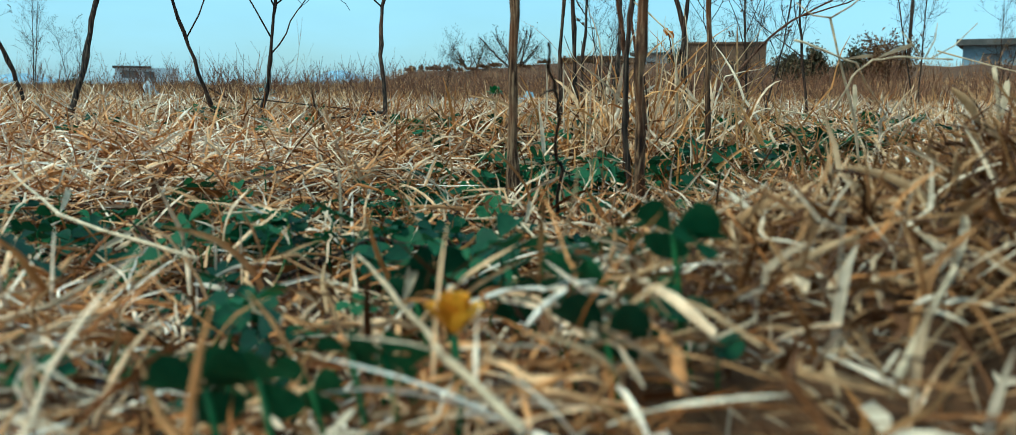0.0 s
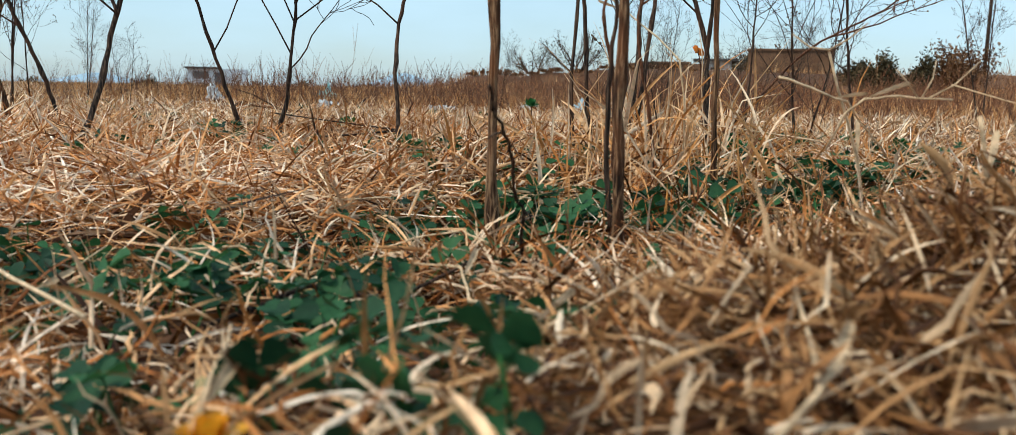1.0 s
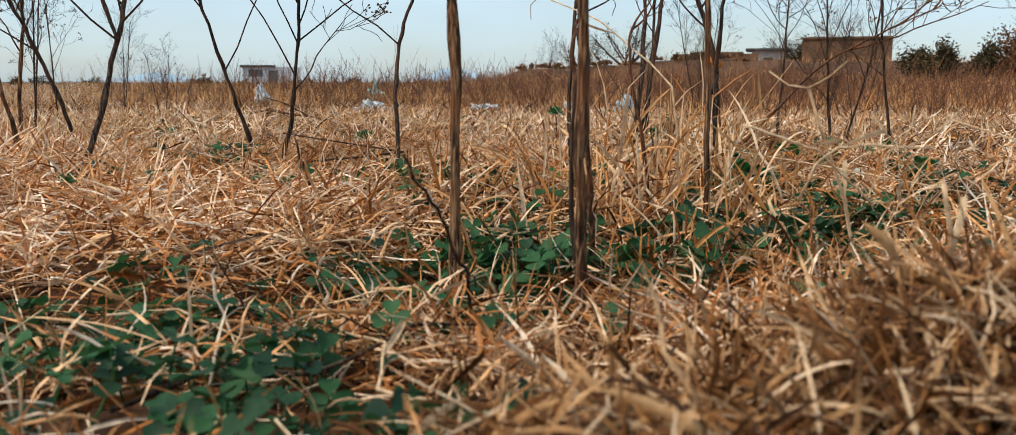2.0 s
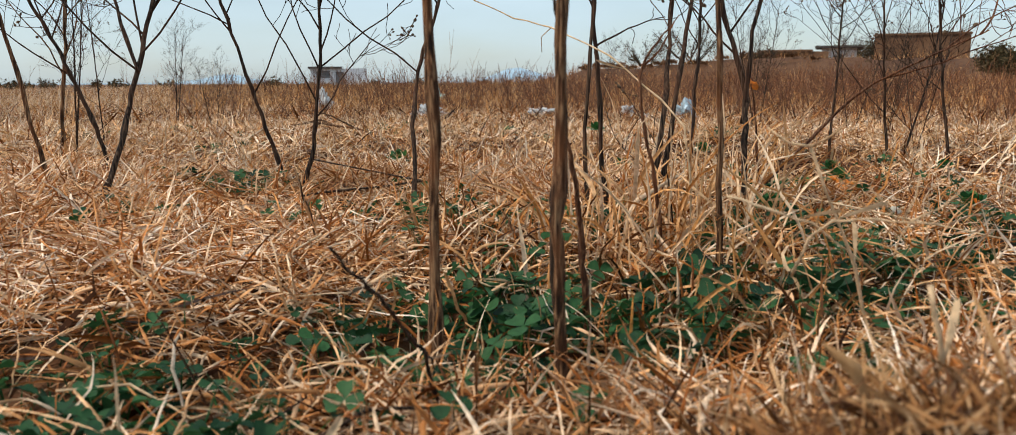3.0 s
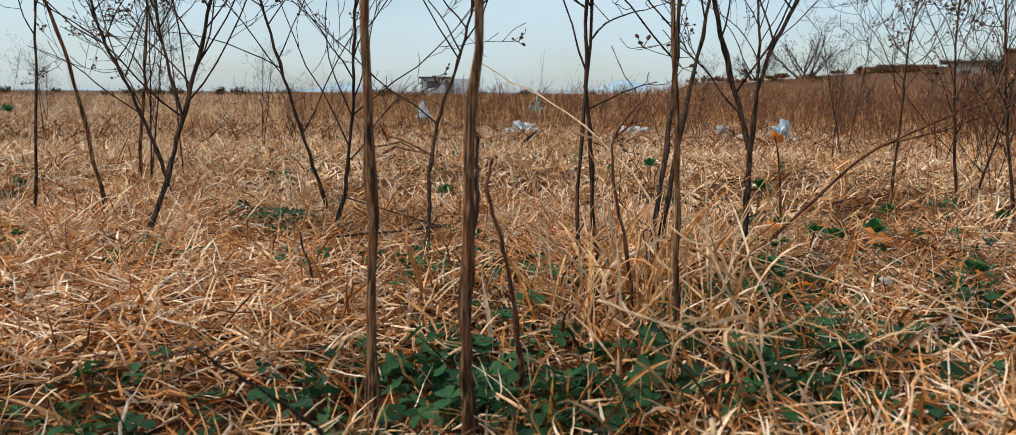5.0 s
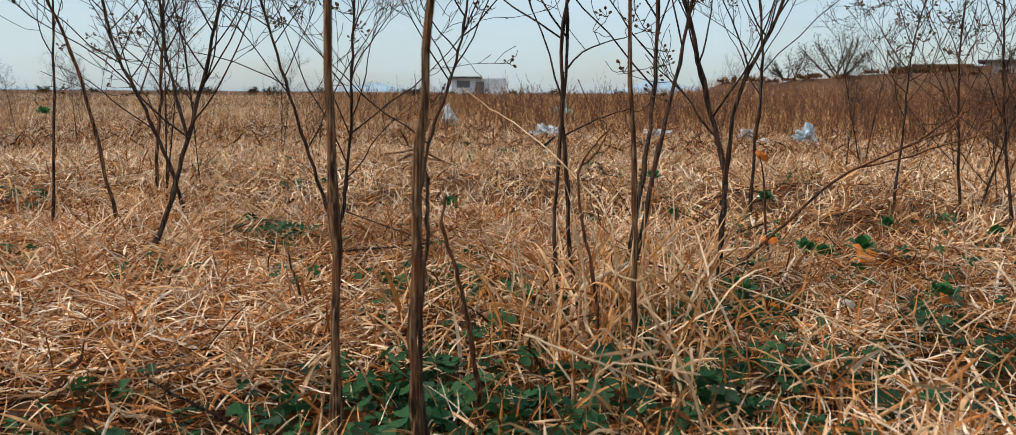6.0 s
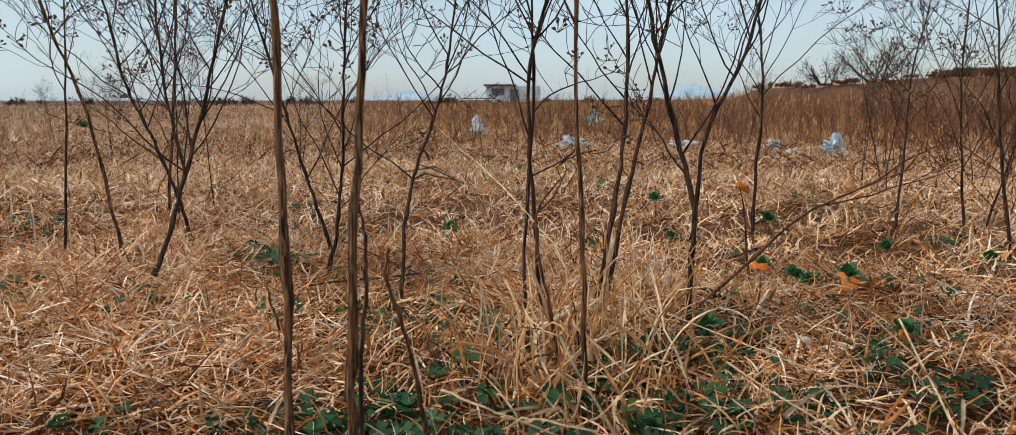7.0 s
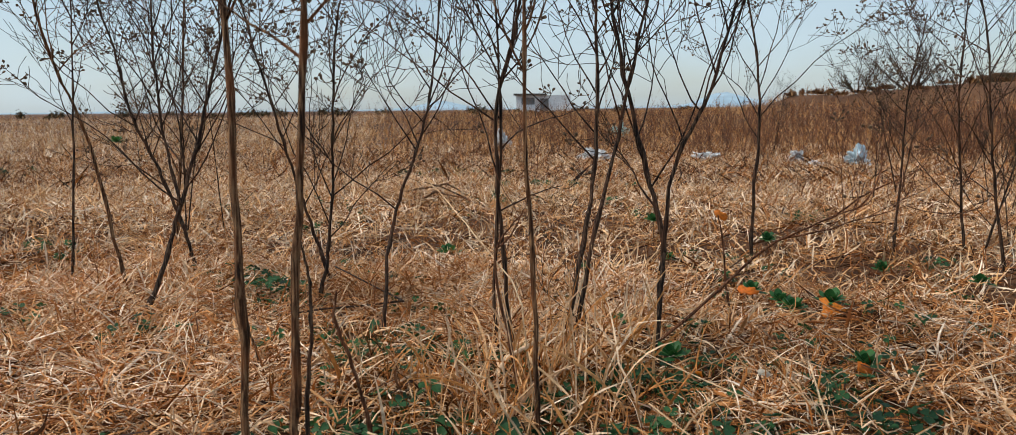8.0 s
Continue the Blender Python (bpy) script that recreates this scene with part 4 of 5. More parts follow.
# single larger leaves close to the ground where the clip sets out
for x, y, h, s in ((0.054, 0.140, 0.057, 1.0), (0.043, 0.121, 0.047, 0.95), (0.030, 0.150, 0.044, 0.9), (0.006, 0.119, 0.040, 0.7), (-0.006, 0.122, 0.040, 0.7), (0.016, 0.128, 0.040, 0.6),
                   (-0.002, 0.105, 0.045, 0.80), (0.004, 0.105, 0.046, 0.85), (0.012, 0.115, 0.046, 0.60), (0.016, 0.115, 0.046, 0.55), (0.018, 0.150, 0.048, 0.85), (0.015, 0.150, 0.044, 0.70), (0.040, 0.140, 0.049, 0.80)):
    z = float(soil_at(x, y))
    c = thing("clover_plant", "single broad green clover leaf on its stalk", "clover", (x, y, z), "clover plants in the grass")
    leaf = part_mesh("leaf", rng.choice(LEAVES), c)
    leaf.location = (0, 0, h - z)
    leaf.rotation_euler = (rng.uniform(-1.2, -0.7), rng.uniform(-0.3, 0.3), rng.uniform(-0.5, 0.5))
    leaf.scale = (s * 1.15, s * 1.15, s * 1.15)
    b = Bundle()
    b.tube([(0, 0, 0), (0.002, 0.001, (h - z) * 0.5), (0, 0, h - z)], [0.0005, 0.0004, 0.0004], 5)
    part_mesh("petiole", b.mesh("petiole", SEEDLING), c)

# ---- seedlings, petals, flower ----


def seedling(x, y, height, size, seed, label):
    """A tuft of narrow lobed leaves round a short stem."""
    rng = random.Random(seed)
    z = float(soil_at(x, y))
    height = max(height, z + DEPTH + 0.003)
    w = thing("green_seedling", label, "seedling", (x, y, z), "green seedlings")
    b = Bundle()
    b.tube([(0, 0, 0), (0.001, 0, (height - z) * 0.5), (0, 0, height - z)], [0.0008, 0.0007, 0.0006], 5)
    part_mesh("stem", b.mesh("stem", REDBARK), w)
    for k in range(16):
        b = Bundle()
        a, el = k * 2.4, radians(12 + 68 * (k / 16))
        out = Vector((math.cos(a) * math.cos(el), math.sin(a) * math.cos(el), math.sin(el)))
        side = Vector((-math.sin(a), math.cos(a), 0))
        up = out.cross(side) * -1
        L = size * rng.uniform(0.75, 1.1)
        v, f = [], []
        for t, wd in ((0, 0.05), (0.3, 0.16), (0.55, 0.26), (0.8, 0.2), (1.0, 0.03)):
            c = out * L * t - Vector((0, 0, L * 0.25 * t * t))
            v += [c - side * wd * L + up * wd * L * 0.3, c, c + side * wd * L + up * wd * L * 0.3]
        for i in range(4):
            f += [(3 * i, 3 * i + 1, 3 * i + 4, 3 * i + 3), (3 * i + 1, 3 * i + 2, 3 * i + 5, 3 * i + 4)]
        b.sheet(v, f)
        leaf = part_mesh("leaf", b.mesh("leaf", SEEDLING), w)
        leaf.location = (0, 0, height - z)
    return w


for i, (x, y, h, s, label) in enumerate((
        (-0.019, 1.165, 0.068, 0.015, "round dark green seedling tuft on a thin stalk"),
        (0.229, 0.888, 0.040, 0.018, "dark green seedling above an orange leaf"),
        (0.200, 0.87, 0.034, 0.018, "dark green seedling in dry grass"),
        (0.182, 0.91, 0.032, 0.016, "small dark green seedling in dry grass"),
        (0.148, 0.955, 0.030, 0.015, "small bright green seedling with orange at its foot"),
        (0.158, 0.628, 0.050, 0.016, "green seedling at the foot of a weed"),
        (-0.199, 0.950, 0.030, 0.017, "green seedling in matted dry grass"),
        (0.275, 0.655, 0.052, 0.014, "yellowish green seedling in dry grass"),
        (0.02, 1.10, 0.022, 0.013, "small green seedling in dry grass"),
        (0.256, 1.155, 0.022, 0.016, "low green seedling in dry grass"),
        (0.109, 1.264, 0.015, 0.018, "low green seedling in dry grass"),
        (0.351, 1.044, 0.024, 0.015, "low green seedling in dry grass"),
        (-4.45, 4.0, 0.03, 0.065, "bright green seedling in the open grass"))):
    seedling(x, y, h, s, 100 + i, label)


def petal_mesh(name, size, lobes, material, seed):
    """A cupped, lobed petal-like leaf with some thickness."""
    rng = random.Random(seed)
    ring = 18
    top = [Vector((0, 0, 0))]
    for i in range(ring):
        a = 2 * math.pi * i / ring
        r = size * (0.72 + 0.28 * math.cos(lobes * a)) * rng.uniform(0.9, 1.1)
        top.append(Vector((r * math.cos(a), r * math.sin(a), size * rng.uniform(0.05, 0.4))))
    low = [v - Vector((0, 0, size * 0.05)) for v in top]
    f = [(0, 1 + i, 1 + (i + 1) % ring) for i in range(ring)]
    f += [(ring + 1, ring + 2 + (i + 1) % ring, ring + 2 + i) for i in range(ring)]
    f += [(1 + i, ring + 2 + i, ring + 2 + (i + 1) % ring, 1 + (i + 1) % ring) for i in range(ring)]
    return mesh_of(name, top + low, f, [material], True)


def loose(name, label, category, me, x, y, h, rot, group=""):
    ob = tagged(new(name, me), label, category, group)
    ob.location, ob.rotation_euler = (x, y, max(h, float(top_of(x, y)) + 0.004)), rot
    return ob


loose("orange_leaf", "bright orange lobed leaf lying on dry grass", "leaf", petal_mesh("orange_leaf", 0.0145, 3, ORANGE, 1), 0.231, 0.868, 0.037, (0.55, 0.1, 0.4), "orange leaves")
loose("orange_leaf", "small orange leaf beneath a green seedling", "leaf", petal_mesh("orange_leaf", 0.010, 2, ORANGE, 2), 0.147, 0.936, 0.033, (0.6, 0.1, 0.2), "orange leaves")
loose("orange_leaf", "small orange leaf standing in dry grass", "leaf", petal_mesh("orange_leaf", 0.007, 2, ORANGE, 3), 0.274, 0.638, 0.054, (1.0, 0.3, 1.0), "orange leaves")
loose("orange_leaf", "orange leaf caught on a twig tip", "leaf", petal_mesh("orange_leaf", 0.0062, 2, ORANGE, 4), 0.150, 0.80, 0.124, (1.2, 0.5, 0.3), "orange leaves")
loose("orange_leaf", "red orange leaf fragment in dry grass", "leaf", petal_mesh("orange_leaf", 0.006, 2, ORANGE, 5), 0.181, 0.606, 0.047, (0.8, 0.4, 2.0), "orange leaves")
loose("dead_leaf", "pale curled dead leaf on dry grass", "leaf", petal_mesh("dead_leaf", 0.0042, 2, PALELEAF, 6), 0.222, 0.60, 0.055, (0.9, 0.3, 0.6), "dead leaves")
loose("dead_leaf", "pale curled dead leaf on dry grass", "leaf", petal_mesh("dead_leaf", 0.0042, 2, PALELEAF, 7), 0.34, 0.78, 0.043, (0.6, 0.5, 1.6), "dead leaves")


def flower():
    w = thing("yellow_flower", "single yellow-orange flower head low in clover", "flower", (0.024, 0.120, float(soil_at(0.024, 0.12))))
    h = 0.047 - w.location.z
    b = Bundle()
    b.tube([(0, 0, 0), (0.001, 0, h * 0.6), (0, 0, h)], [0.0006, 0.0005, 0.0006], 5)
    part_mesh("stalk", b.mesh("stalk", SEEDLING), w)
    rng = random.Random(3)
    for k in range(12):
        b = Bundle()
        m = Matrix.Translation((0, 0, h)) @ Matrix.Rotation(k * math.pi / 6 + rng.uniform(-0.1, 0.1), 4, "Z") @ Matrix.Rotation(radians(rng.uniform(35, 85)), 4, "X")
        v, f = leaflet(0.0034, 0.0058, 0.12)
        b.sheet([m @ p for p in v], f)
        part_mesh("petal", b.mesh("petal", YELLOW), w)


flower()

# ---- tall tufts, straws and sticks ----


def grass_tuft(x, y, count, height, spread, seed, label, material=TUFT):
    rng = np.random.default_rng(seed)
    z = float(soil_at(x, y))
    w = thing("dry_grass_tuft", label, "grass tuft", (x, y, z), "dry grass tufts")
    px, py = x + rng.normal(0, spread, count), y + rng.normal(0, spread, count)
    L = height * rng.uniform(0.4, 1.15, count)
    v, q = blades(rng, px, py, soil_at(px, py), L, 0.0013 * rng.lognormal(0, 0.35, count), 8, rng.normal(1.22, 0.28, count), rng.uniform(-0.20, -0.02, count), rng.normal(0, 0.07, count), True)
    v = (v - np.array([x, y, z])).reshape(count, -1, 3)
    for one in v:
        part_mesh("blade", fast_mesh("blade", one, q[:16], material), w)


for i, (x, y, n, h, s) in enumerate((
        (0.088, 0.520, 70, 0.085, 0.018), (0.110, 0.565, 60, 0.095, 0.020), (0.060, 0.535, 55, 0.075, 0.020), (0.135, 0.540, 50, 0.085, 0.018),
        (0.030, 0.490, 40, 0.055, 0.020), (0.155, 0.470, 40, 0.055, 0.020), (0.115, 0.445, 36, 0.05, 0.018), (0.21, 0.46, 36, 0.05, 0.02),
        (-0.01, 0.53, 40, 0.05, 0.022), (0.25, 0.40, 44, 0.04, 0.025), (0.21, 0.33, 40, 0.030, 0.025), (0.28, 0.33, 40, 0.030, 0.025),
        (0.20, 0.62, 30, 0.045, 0.02), (0.10, 0.66, 40, 0.07, 0.02), (0.08, 0.76, 30, 0.06, 0.02), (0.16, 0.70, 30, 0.05, 0.02))):
    grass_tuft(x, y, n, h, s, 200 + i, "tuft of arching straw and orange-brown dry blades" if i < 4 else "low tuft of dry golden grass blades")

for i, (x, y) in enumerate(((0.098, 0.392), (0.118, 0.418), (0.010, 0.500), (0.088, 0.556), (0.150, 0.372), (-0.12, 0.470), (0.045, 0.545), (0.205, 0.435), (-0.20, 0.400))):
    grass_tuft(x, y, 12, 0.036, 0.009, 240 + i, "small tuft of orange-brown withered blades", RUSTBLADE)


def straw(points, radius, label, material=STALK, side=None, name="straw"):
    p0 = Vector(points[0])
    w = thing(name, label, name, p0, "loose stalks")
    b = Bundle()
    pts = [Vector(p) - p0 for p in points]
    fine = []
    for a, c in zip(pts, pts[1:]):
        fine += [a.lerp(c, k / 3) for k in range(3)]
    fine.append(pts[-1])
    crook = random.Random(len(fine) + int(abs(points[0][0]) * 1e4))
    fine = [p + Vector((crook.uniform(-1, 1), crook.uniform(-1, 1), crook.uniform(-0.6, 0.6))) * radius * 1.1 for p in fine]
    b.tube(fine, [radius * (1.1 - 0.5 * i / len(fine)) * (1.3 if i % 3 == 0 and i else 1) for i in range(len(fine))], 6)
    part_mesh("stalk", b.mesh("stalk", material), w)
    if name == "straw":
        k = len(fine) // 2
        d = (fine[k + 1] - fine[k]).normalized()
        out = d.orthogonal().normalized()
        v, f = leaflet(0.0022, 0.016, 0.05)
        turn = Matrix((out.cross(d), (d * 0.9 + out * 0.4).normalized(), out)).transposed()
        b = Bundle()
        b.sheet([fine[k] + turn @ p for p in v], f)
        part_mesh("sheath", b.mesh("sheath", material), w)
    for q in side or ():
        b = Bundle()
        b.tube([Vector(p) - p0 for p in q], [radius * 0.7 * (1 - 0.2 * i) for i in range(len(q))], 5)
        part_mesh("shoot", b.mesh("shoot", material), w)
    return w


straw([(0.185, 0.405, 0.015), (0.170, 0.395, 0.064), (0.153, 0.379, 0.106)], 0.0006, "pale upright straw with a forked tip",
      side=[[(0.153, 0.379, 0.106), (0.146, 0.380, 0.107), (0.139, 0.380, 0.112)], [(0.153, 0.379, 0.106), (0.158, 0.371, 0.110), (0.162, 0.364, 0.115)]])
straw([(0.200, 0.300, 0.045), (0.172, 0.278, 0.066), (0.168, 0.276, 0.084)], 0.0008, "pale blade-like straw standing in the matted grass")
straw([(0.033, 0.100, 0.043), (0.0235, 0.115, 0.0455), (0.011, 0.150, 0.0462), (-0.001, 0.185, 0.0440)], 0.0005, "thick pale straw lying across the clover")
straw([(0.075, 0.110, 0.046), (0.095, 0.140, 0.052), (0.10, 0.175, 0.056)], 0.00045, "pale straw lying across matted grass")
straw([(-0.04, 0.20, 0.040), (-0.09, 0.235, 0.044), (-0.135, 0.29, 0.050)], 0.0005, "long thin straw lying on the thatch")
straw([(0.26, 0.53, 0.052), (0.20, 0.55, 0.062), (0.15, 0.575, 0.068), (0.10, 0.60, 0.074)], 0.0004, "long pale straw leaning across the tufts")
straw([(0.30, 0.37, 0.055), (0.26, 0.385, 0.078), (0.21, 0.41, 0.094)], 0.0004, "long pale straw sticking out of the heap",
      side=[[(0.26, 0.385, 0.078), (0.255, 0.39, 0.092), (0.247, 0.40, 0.104)]])
straw([(0.126, 0.335, 0.095), (0.137, 0.336, 0.091), (0.150, 0.34, 0.087), (0.175, 0.37, 0.066)], 0.0004, "long pale straw leaning out of the heap")
straw([(0.146, 0.345, 0.070), (0.149, 0.340, 0.082), (0.155, 0.338, 0.088), (0.166, 0.336, 0.089), (0.183, 0.336, 0.088)], 0.0004, "pale bent straw with a twiggy tip",
      side=[[(0.173, 0.336, 0.0885), (0.176, 0.336, 0.095), (0.177, 0.337, 0.101)], [(0.175, 0.336, 0.0885), (0.183, 0.336, 0.093), (0.191, 0.337, 0.101)], [(0.172, 0.336, 0.0885), (0.167, 0.336, 0.095), (0.164, 0.336, 0.098)]])
straw([(0.30, 0.33, 0.06), (0.29, 0.37, 0.09), (0.27, 0.42, 0.115)], 0.0004, "pale forked straw sticking out of the heap",
      side=[[(0.29, 0.37, 0.09), (0.30, 0.38, 0.10), (0.315, 0.40, 0.106)], [(0.283, 0.39, 0.10), (0.275, 0.385, 0.112), (0.262, 0.39, 0.122)]])
straw([(0.043, 0.334, 0.018), (0.0415, 0.322, 0.036), (0.0432, 0.311, 0.050), (0.0408, 0.307, 0.055), (0.0412, 0.29, 0.068), (0.0402, 0.279, 0.077), (0.0380, 0.270, 0.084), (0.0370, 0.262, 0.090)], 0.0006, "thin black knotty twig standing in clover", DARKBARK,
      [[(0.0402, 0.279, 0.077), (0.0372, 0.278, 0.0765), (0.0352, 0.277, 0.075)], [(0.0432, 0.311, 0.050), (0.0455, 0.310, 0.049), (0.0460, 0.310, 0.046)], [(0.0408, 0.307, 0.055), (0.0385, 0.306, 0.0555)]], "twig")
straw([(-0.035, 0.245, 0.026), (-0.012, 0.262, 0.034), (0.010, 0.268, 0.030), (0.030, 0.300, 0.036), (0.052, 0.322, 0.031), (0.068, 0.365, 0.030)], 0.0007, "dark crooked twig lying over clover", DARKBARK,
      [[(0.010, 0.268, 0.030), (0.004, 0.285, 0.034), (0.008, 0.305, 0.036)]], "twig")
straw([(-0.082, 0.507, 0.03), (-0.088, 0.507, 0.06), (-0.094, 0.505, 0.082)], 0.0008, "short brown broken twig in the thatch", BARK, None, "twig")
straw([(-0.16, 0.62, 0.05), (-0.08, 0.67, 0.058), (-0.20, 0.74, 0.066)], 0.0008, "thin dark twig lying on the thatch", DARKBARK, None, "twig")
straw([(-0.62, 1.53, 0.028), (-0.55, 1.5, 0.059), (-0.48, 1.49, 0.051), (-0.42, 1.43, 0.047), (-0.39, 1.36, 0.044)], 0.0022, "bent grey-brown fallen branch on the grass", BARK,
      [[(-0.48, 1.49, 0.051), (-0.505, 1.45, 0.073), (-0.53, 1.43, 0.083)]], "fallen_branch")
straw([(-0.74, 1.66, 0.036), (-0.64, 1.7, 0.055), (-0.56, 1.67, 0.031), (-0.5, 1.72, 0.021)], 0.002, "thin grey-brown fallen branch on the grass", BARK, None, "fallen_branch")
rng = random.Random(31)
for _ in range(46):
    r, az = rng.uniform(0.2, 1.1), radians(rng.uniform(-55, 30))
    x, y, a, L = 0.12 + r * math.sin(az), r * math.cos(az), rng.uniform(0, 6.28), rng.uniform(0.035, 0.085)
    if y < 0.2:
        continue
    pts = []
    for k in range(4):
        px, py = x + math.cos(a) * L * k / 3, y + math.sin(a) * L * k / 3
        a += rng.uniform(-0.45, 0.45)
        pts.append((px, py, float(top_of(px, py)) + rng.uniform(0.000, 0.012)))
    straw(pts, rng.uniform(0.0003, 0.00055), "long pale straw lying on the thatch" if rng.random() < 0.7 else "brown straw lying on the thatch", STALK)

straw([(0.113, 0.512, 0.040), (0.112, 0.503, 0.080), (0.108, 0.505, 0.106), (0.097, 0.514, 0.118), (0.070, 0.522, 0.140), (0.036, 0.550, 0.156), (0.010, 0.575, 0.163), (-0.020, 0.60, 0.176)], 0.00045, "long pale straw bending over out of a tuft",
      side=[[(0.036, 0.550, 0.156), (0.030, 0.552, 0.151), (0.030, 0.554, 0.143)]])

# ---- litter on the field ----


def crumple(name, label, category, at, size, material, seed, group=""):
    """A crumpled bag: creased, flat at the foot, with a gathered neck."""
    rng = random.Random(seed)
    off = Vector((rng.uniform(0, 50), rng.uniform(0, 50), rng.uniform(0, 50)))
    bm = bmesh.new()
    bmesh.ops.create_icosphere(bm, subdivisions=4, radius=1)
    for v in bm.verts:
        n = noise.noise(v.co * 1.6 + off) * 0.75 + abs(noise.noise(v.co * 3.5 + off)) * 0.75 + abs(noise.noise(v.co * 8 + off)) * 0.35 - 0.3
        c = v.co * (0.8 + n)
        c.z = max(c.z, -0.35) + 0.35
        v.co = Vector((c.x * size[0], c.y * size[1], c.z * size[2]))
    me = bpy.data.meshes.new(name)
    bm.to_mesh(me)
    bm.free()
    me.materials.append(material)
    ob = tagged(new(name, me), label, category, group)
    ob.location = (at[0], at[1], float(soil_at(at[0], at[1])) + 0.008)
    ob.rotation_euler = (0, 0, rng.uniform(0, 6.28))
    return ob


crumple("plastic_bag", "crumpled whitish plastic bag standing in brown weeds", "bag", (-2.12, 4.90), (0.060, 0.050, 0.085), PLASTIC, 1, "litter")
crumple("plastic_sack", "long white sack lying in the grass", "sack", (-1.16, 3.95), (0.085, 0.045, 0.040), PLASTIC, 2, "litter")
crumple("plastic_bag", "pale blue plastic bag lying in the grass", "bag", (0.0, 3.98), (0.050, 0.045, 0.055), BLUEPLASTIC, 3, "litter")
crumple("plastic_bag", "torn greenish white bag among dry weeds", "bag", (-0.26, 4.05), (0.045, 0.04, 0.05), PLASTIC, 4, "litter")
crumple("plastic_bag", "flat white bag scrap on the grass", "bag", (-0.64, 4.0), (0.055, 0.04, 0.026), PLASTIC, 5, "litter")
crumple("plastic_bag", "white plastic scrap on the grass", "bag", (-0.15, 3.85), (0.04, 0.03, 0.022), PLASTIC, 6, "litter")
crumple("plastic_tub", "teal plastic tub far out in the field", "tub", (-2.35, 7.75), (0.08, 0.065, 0.10), TEAL, 7, "litter")

# ---- houses, bank, bushes, hills ----


def box(b, x0, x1, y0, y1, z0, z1):
    v = [(x, y, z) for z in (z0, z1) for x, y in ((x0, y0), (x1, y0), (x1, y1), (x0, y1))]
    b.sheet(v, [(0, 3, 2, 1), (4, 5, 6, 7), (0, 1, 5, 4), (1, 2, 6, 5), (2, 3, 7, 6), (3, 0, 4, 7)])


def house(label, az, dist, width, depth, height, wall, roof_lift, openings, roof_part=(0, 1), roof=None):
    """A plain flat-roofed house that faces the field. openings: (share across, width, sill, top)."""
    a = radians(az)
    x, y = dist * math.sin(a), dist * math.cos(a)
    w = thing("house", label, "house", (x, y, float(soil_at(x, y)) - 0.05), "far houses")
    w.rotation_euler = (0, 0, -a)
    b = Bundle()
    edges = sorted((width * (s - 0.5) - ow / 2, width * (s - 0.5) + ow / 2, lo, hi) for s, ow, lo, hi in openings)
    x0, t = -width / 2, 0.22
    for e0, e1, lo, hi in edges:
        box(b, x0, e0, 0, t, 0, height)
        if lo > 0:
            box(b, e0, e1, 0, t, 0, lo)
        box(b, e0, e1, 0, t, hi, height)
        x0 = e1
    box(b, x0, width / 2, 0, t, 0, height)
    box(b, -width / 2, -width / 2 + t, t, depth, 0, height)
    box(b, width / 2 - t, width / 2, t, depth, 0, height)
    box(b, -width / 2 + t, width / 2 - t, depth - t, depth, 0, height)
    part_mesh("wall", b.mesh("wall", wall, False), w)
    b = Bundle()
    box(b, -width / 2 + t, width / 2 - t, t, depth - t, height - 0.12, height - 0.02)
    part_mesh("roof_slab", b.mesh("roof_slab", wall, False), w)
    b = Bundle()
    r0, r1 = -width / 2 + width * roof_part[0], -width / 2 + width * roof_part[1]
    eave = 0.04 if roof else 0.3
    box(b, r0 - eave, r1 + eave, -eave * 1.6, depth + eave, height + 0.003, height + roof_lift)
    part_mesh("roof", b.mesh("roof", roof or ROOFDARK, False), w)
    for e0, e1, lo, hi in edges:
        b = Bundle()
        box(b, e0 + 0.02, e1 - 0.02, t * 0.7, t * 0.8, lo + 0.02, hi - 0.02)
        part_mesh("shutter" if lo > 0 else "door", b.mesh("opening", VOID, False), w)
    return w


house("small white house with a dark roof edge", -23.95, 112, 6.9, 6.0, 2.1, PLASTER, 0.22, [(0.22, 1.7, 0.9, 1.8), (0.52, 1.1, 0.0, 1.7)], (0.0, 0.52))
house("brown mud-brick house on the bank", 11.9, 44, 3.9, 3.2, 1.36, MUDBRICK, 0.10, [], (0, 1), MUDBRICK)
# the ruin's broken wall ends
house("low ruined mud-brick house on the bank", 4.4, 40, 3.4, 2.6, 0.62, MUDBRICK, 0.08, [], (0.15, 0.8), MUDBRICK)
house("whitewashed low wall house beside the ruin", 7.4, 46, 1.6, 2.2, 0.98, PLASTER, 0.10, [(0.5, 0.5, 0.3, 0.65)])
house("grey-blue house with a dark roof beyond the field", 28.2, 50, 5.0, 4.5, 1.5, GREYWALL, 0.30, [(0.25, 0.8, 0.5, 1.1), (0.6, 0.7, 0.0, 1.1)])


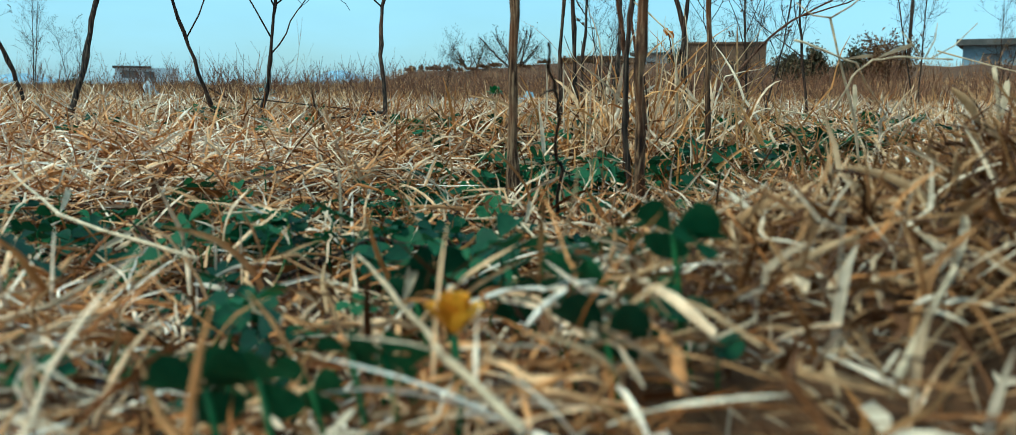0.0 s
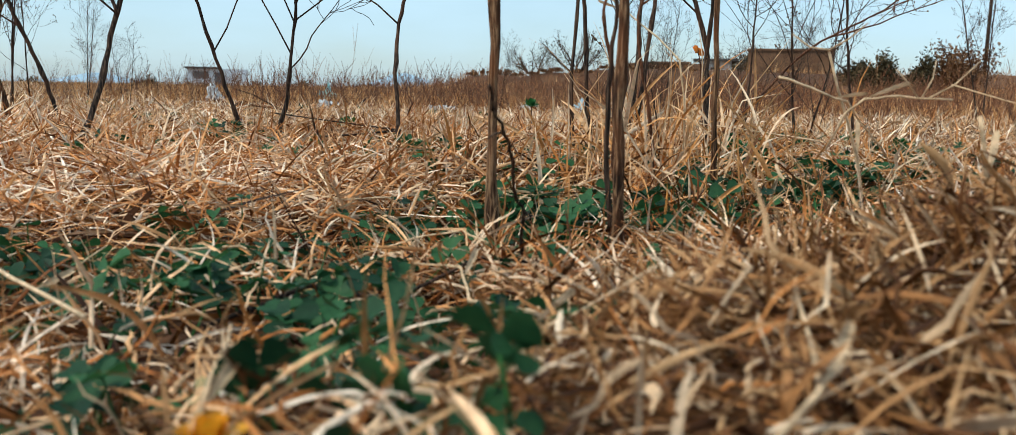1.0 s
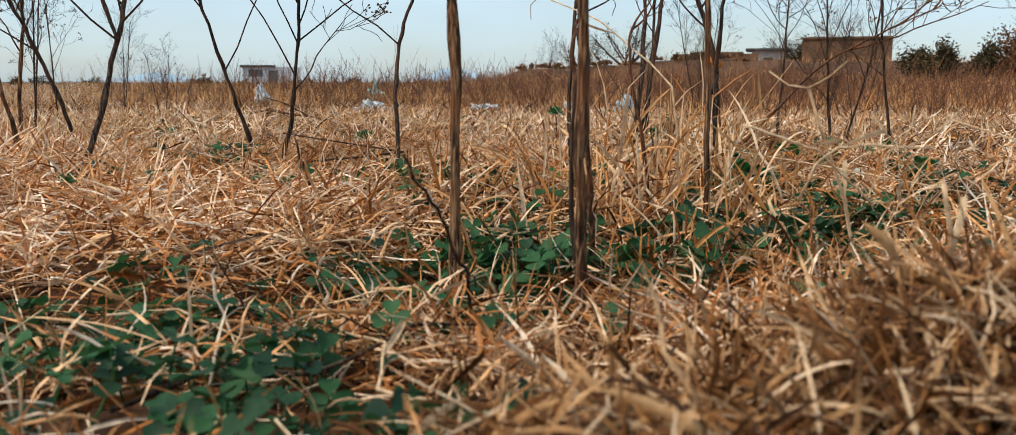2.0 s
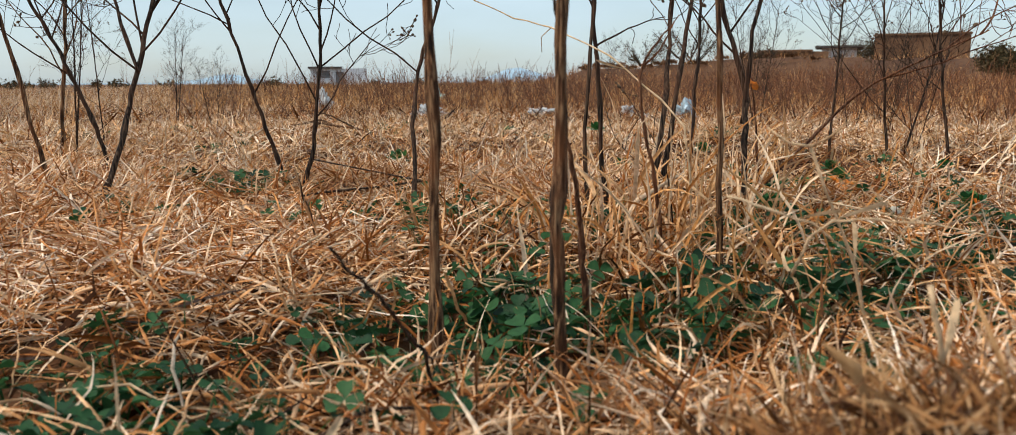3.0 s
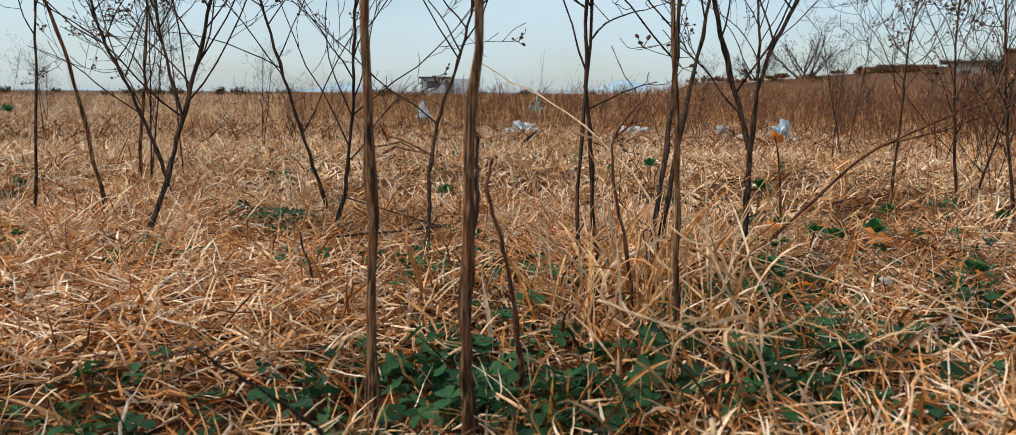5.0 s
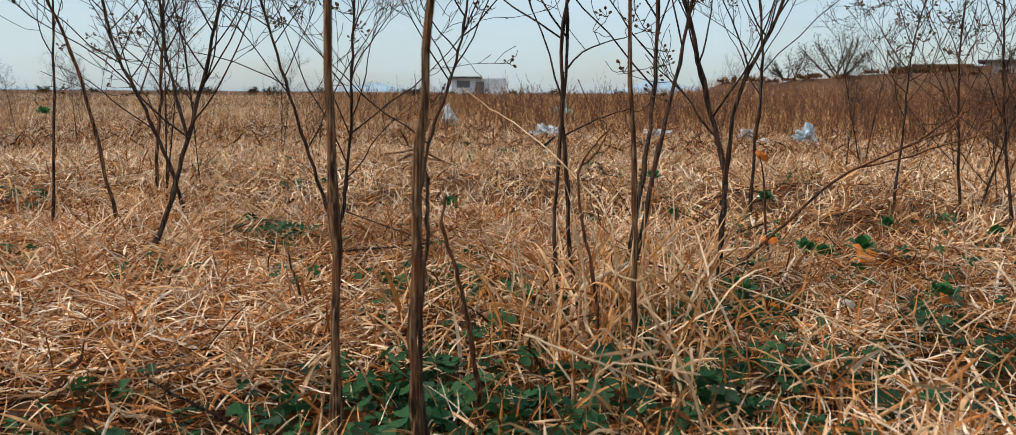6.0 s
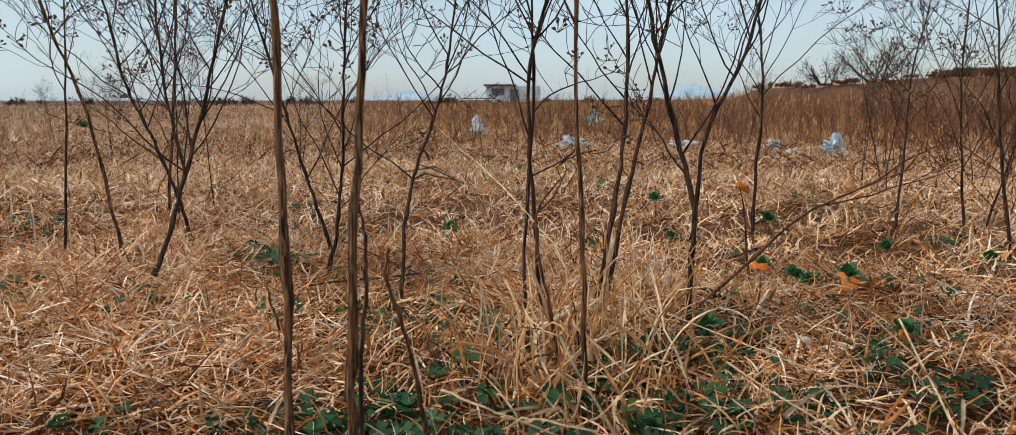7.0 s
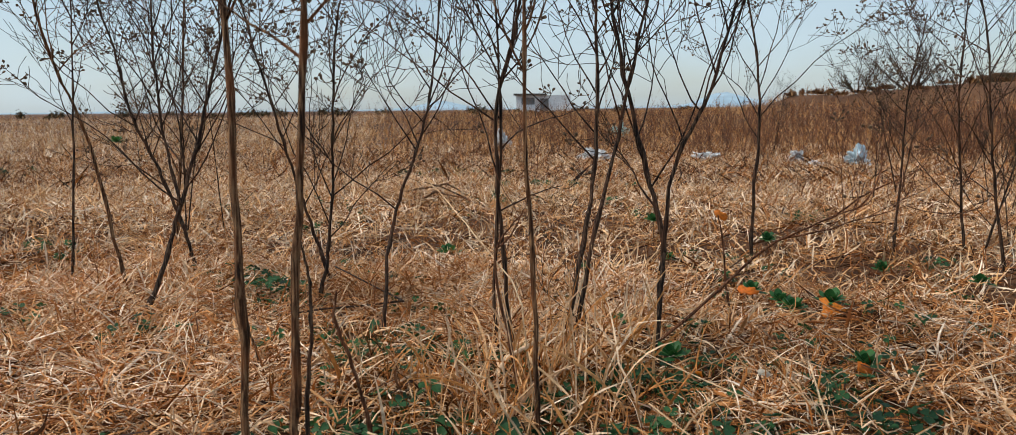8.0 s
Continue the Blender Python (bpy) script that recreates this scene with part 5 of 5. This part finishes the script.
def utility_pole():
    a = radians(22.5)
    x, y = 55 * math.sin(a), 55 * math.cos(a)
    w = thing("utility_pole", "thin dark utility pole beyond the bank", "pole", (x, y, float(soil_at(x, y))))
    b = Bundle()
    b.tube([(0, 0, 0), (0.02, 0, 3.5), (0.03, 0, 7)], [0.11, 0.09, 0.07], 10)
    part_mesh("post", b.mesh("post", DARKBARK), w)
    b = Bundle()
    box(b, -0.9, 0.9, -0.05, 0.05, 6.3, 6.42)
    part_mesh("crossarm", b.mesh("crossarm", DARKBARK, False), w)


utility_pole()


def bush(label, az, dist, width, height, leaves, material, seed, leaf=0.07, name="bush"):
    """A shrub: forked limbs and a ragged crown of small leaves."""
    rng = random.Random(seed)
    a = radians(az)
    x, y = dist * math.sin(a), dist * math.cos(a)
    w = thing(name, label, "shrub", (x, y, float(soil_at(x, y))), "far shrubs")
    b, ends = Bundle(), []
    for _ in range(11):
        aim = (rng.uniform(-1, 1) * width / height, rng.uniform(-0.6, 0.6), rng.uniform(0.5, 1.1))
        q = arc((rng.uniform(-0.2, 0.2) * width, 0, 0), aim, height * rng.uniform(0.7, 1.05), 0.3, rng, 5, 0.06)
        r = 0.02 * height
        b.tube(q, [r * (1.1 - 0.18 * i) for i in range(len(q))], 5, True)
        for _ in range(6):
            s, d = at_share(q, rng.uniform(0.3, 1))
            t = arc(s, d + Vector((rng.uniform(-1, 1), rng.uniform(-1, 1), rng.uniform(-0.3, 1))) * 0.7, height * rng.uniform(0.15, 0.4), 0.2, rng, 3, 0.08)
            b.tube(t, [r * 0.4, r * 0.33, r * 0.28, r * 0.2], 3, True)
            ends += t[1:]
    part_mesh("framework", b.mesh("framework", DARKBARK), w)
    if leaves:
        gen = np.random.default_rng(seed)
        e = np.array([tuple(p) for p in ends])[gen.integers(0, len(ends), leaves)] + gen.normal(0, height * 0.09, (leaves, 3))
        e[:, 2] = np.abs(e[:, 2]) * gen.uniform(0.15, 1, leaves) ** 0.6
        u, v = gen.normal(size=(leaves, 3)), gen.normal(size=(leaves, 3))
        u /= np.linalg.norm(u, axis=1)[:, None]
        v /= np.linalg.norm(v, axis=1)[:, None]
        s = leaf * gen.uniform(0.5, 1.2, (leaves, 1))
        quad = np.stack([e - u * s, e - v * s * 0.5, e + u * s, e + v * s * 0.5], 1).reshape(-1, 3)
        part_mesh("crown", fast_mesh("crown", quad, np.arange(leaves * 4).reshape(-1, 4), material), w)
    return w


bush("round dark evergreen bush at the foot of the bank", 17.7, 24, 2.0, 1.0, 22000, BUSHLEAF, 1, 0.05)
bush("rust-brown dry bush beside the dark bush", 21.4, 25, 1.0, 1.3, 7000, RUSTBUSH, 2, 0.05)
bush("bare twiggy shrub on the bank", -1.4, 30.5, 1.5, 1.45, 2600, BUSHLEAF, 3, 0.03, "bare_shrub")
bush("bare twiggy shrub on the bank", -4.0, 30, 1.1, 0.95, 1300, BUSHLEAF, 4, 0.03, "bare_shrub")
bush("dark shrub on top of the ruined wall", 3.0, 38.5, 0.6, 0.75, 900, BUSHLEAF, 5, 0.06)
bush("dark shrub beside the mud-brick house", 9.9, 49, 1.1, 1.8, 3200, BUSHLEAF, 6, 0.07)
bush("dark shrub beside the whitewashed house", 8.3, 50, 0.9, 1.6, 2400, BUSHLEAF, 7, 0.06)
rng = random.Random(14)
for k in range(16):
    az = -7.6 + 0.9 * k + rng.uniform(-0.5, 0.5)
    bush("low rust-brown scrub along the top of the bank", az, rng.uniform(29.4, 30.6), rng.uniform(0.6, 1.2), rng.uniform(0.12, 0.24), 420, RUSTBUSH, 70 + k, 0.05, "scrub")
rng = random.Random(12)
for k in range(34):
    bush("small dark shrub on the field's far edge", rng.uniform(-60, -14), rng.uniform(45, 85), rng.uniform(0.5, 1.4), rng.uniform(0.3, 0.62), 200, BUSHLEAF, 20 + k, 0.1, "distant_shrub")


def hills():
    """Blue hills on the horizon; the haze of distance is in their colour."""
    d, n = 2300.0, 160
    v = []
    for i in range(n + 1):
        az = -75 + 130 * i / n
        h = 2 + 2 * math.sin(az * 0.35) + 1.5 * math.sin(az * 1.1 + 1)
        for c, wd, top in ((-12.7, 1.7, 36), (-9.9, 1.2, 10), (-30.8, 1.6, 22)):
            h += top * math.exp(-((az - c) / wd) ** 2) * (1 + 0.06 * math.sin(az * 7))
        a = radians(az)
        for k, (hh, dd) in enumerate(((-4, d), (max(h, 3) * 0.6, d + 60), (max(h, 3), d + 160), (-4, d + 420))):
            v.append((dd * math.sin(a), dd * math.cos(a), hh))
    f = [(4 * i + k, 4 * i + 4 + k, 4 * i + 5 + k, 4 * i + 1 + k) for i in range(n) for k in range(3)]
    tagged(new("backdrop_hills", mesh_of("backdrop_hills", v, f, [FARHILL], True)), "hills along the horizon with blue haze put into their colour", "hills", kind="structure")


hills()
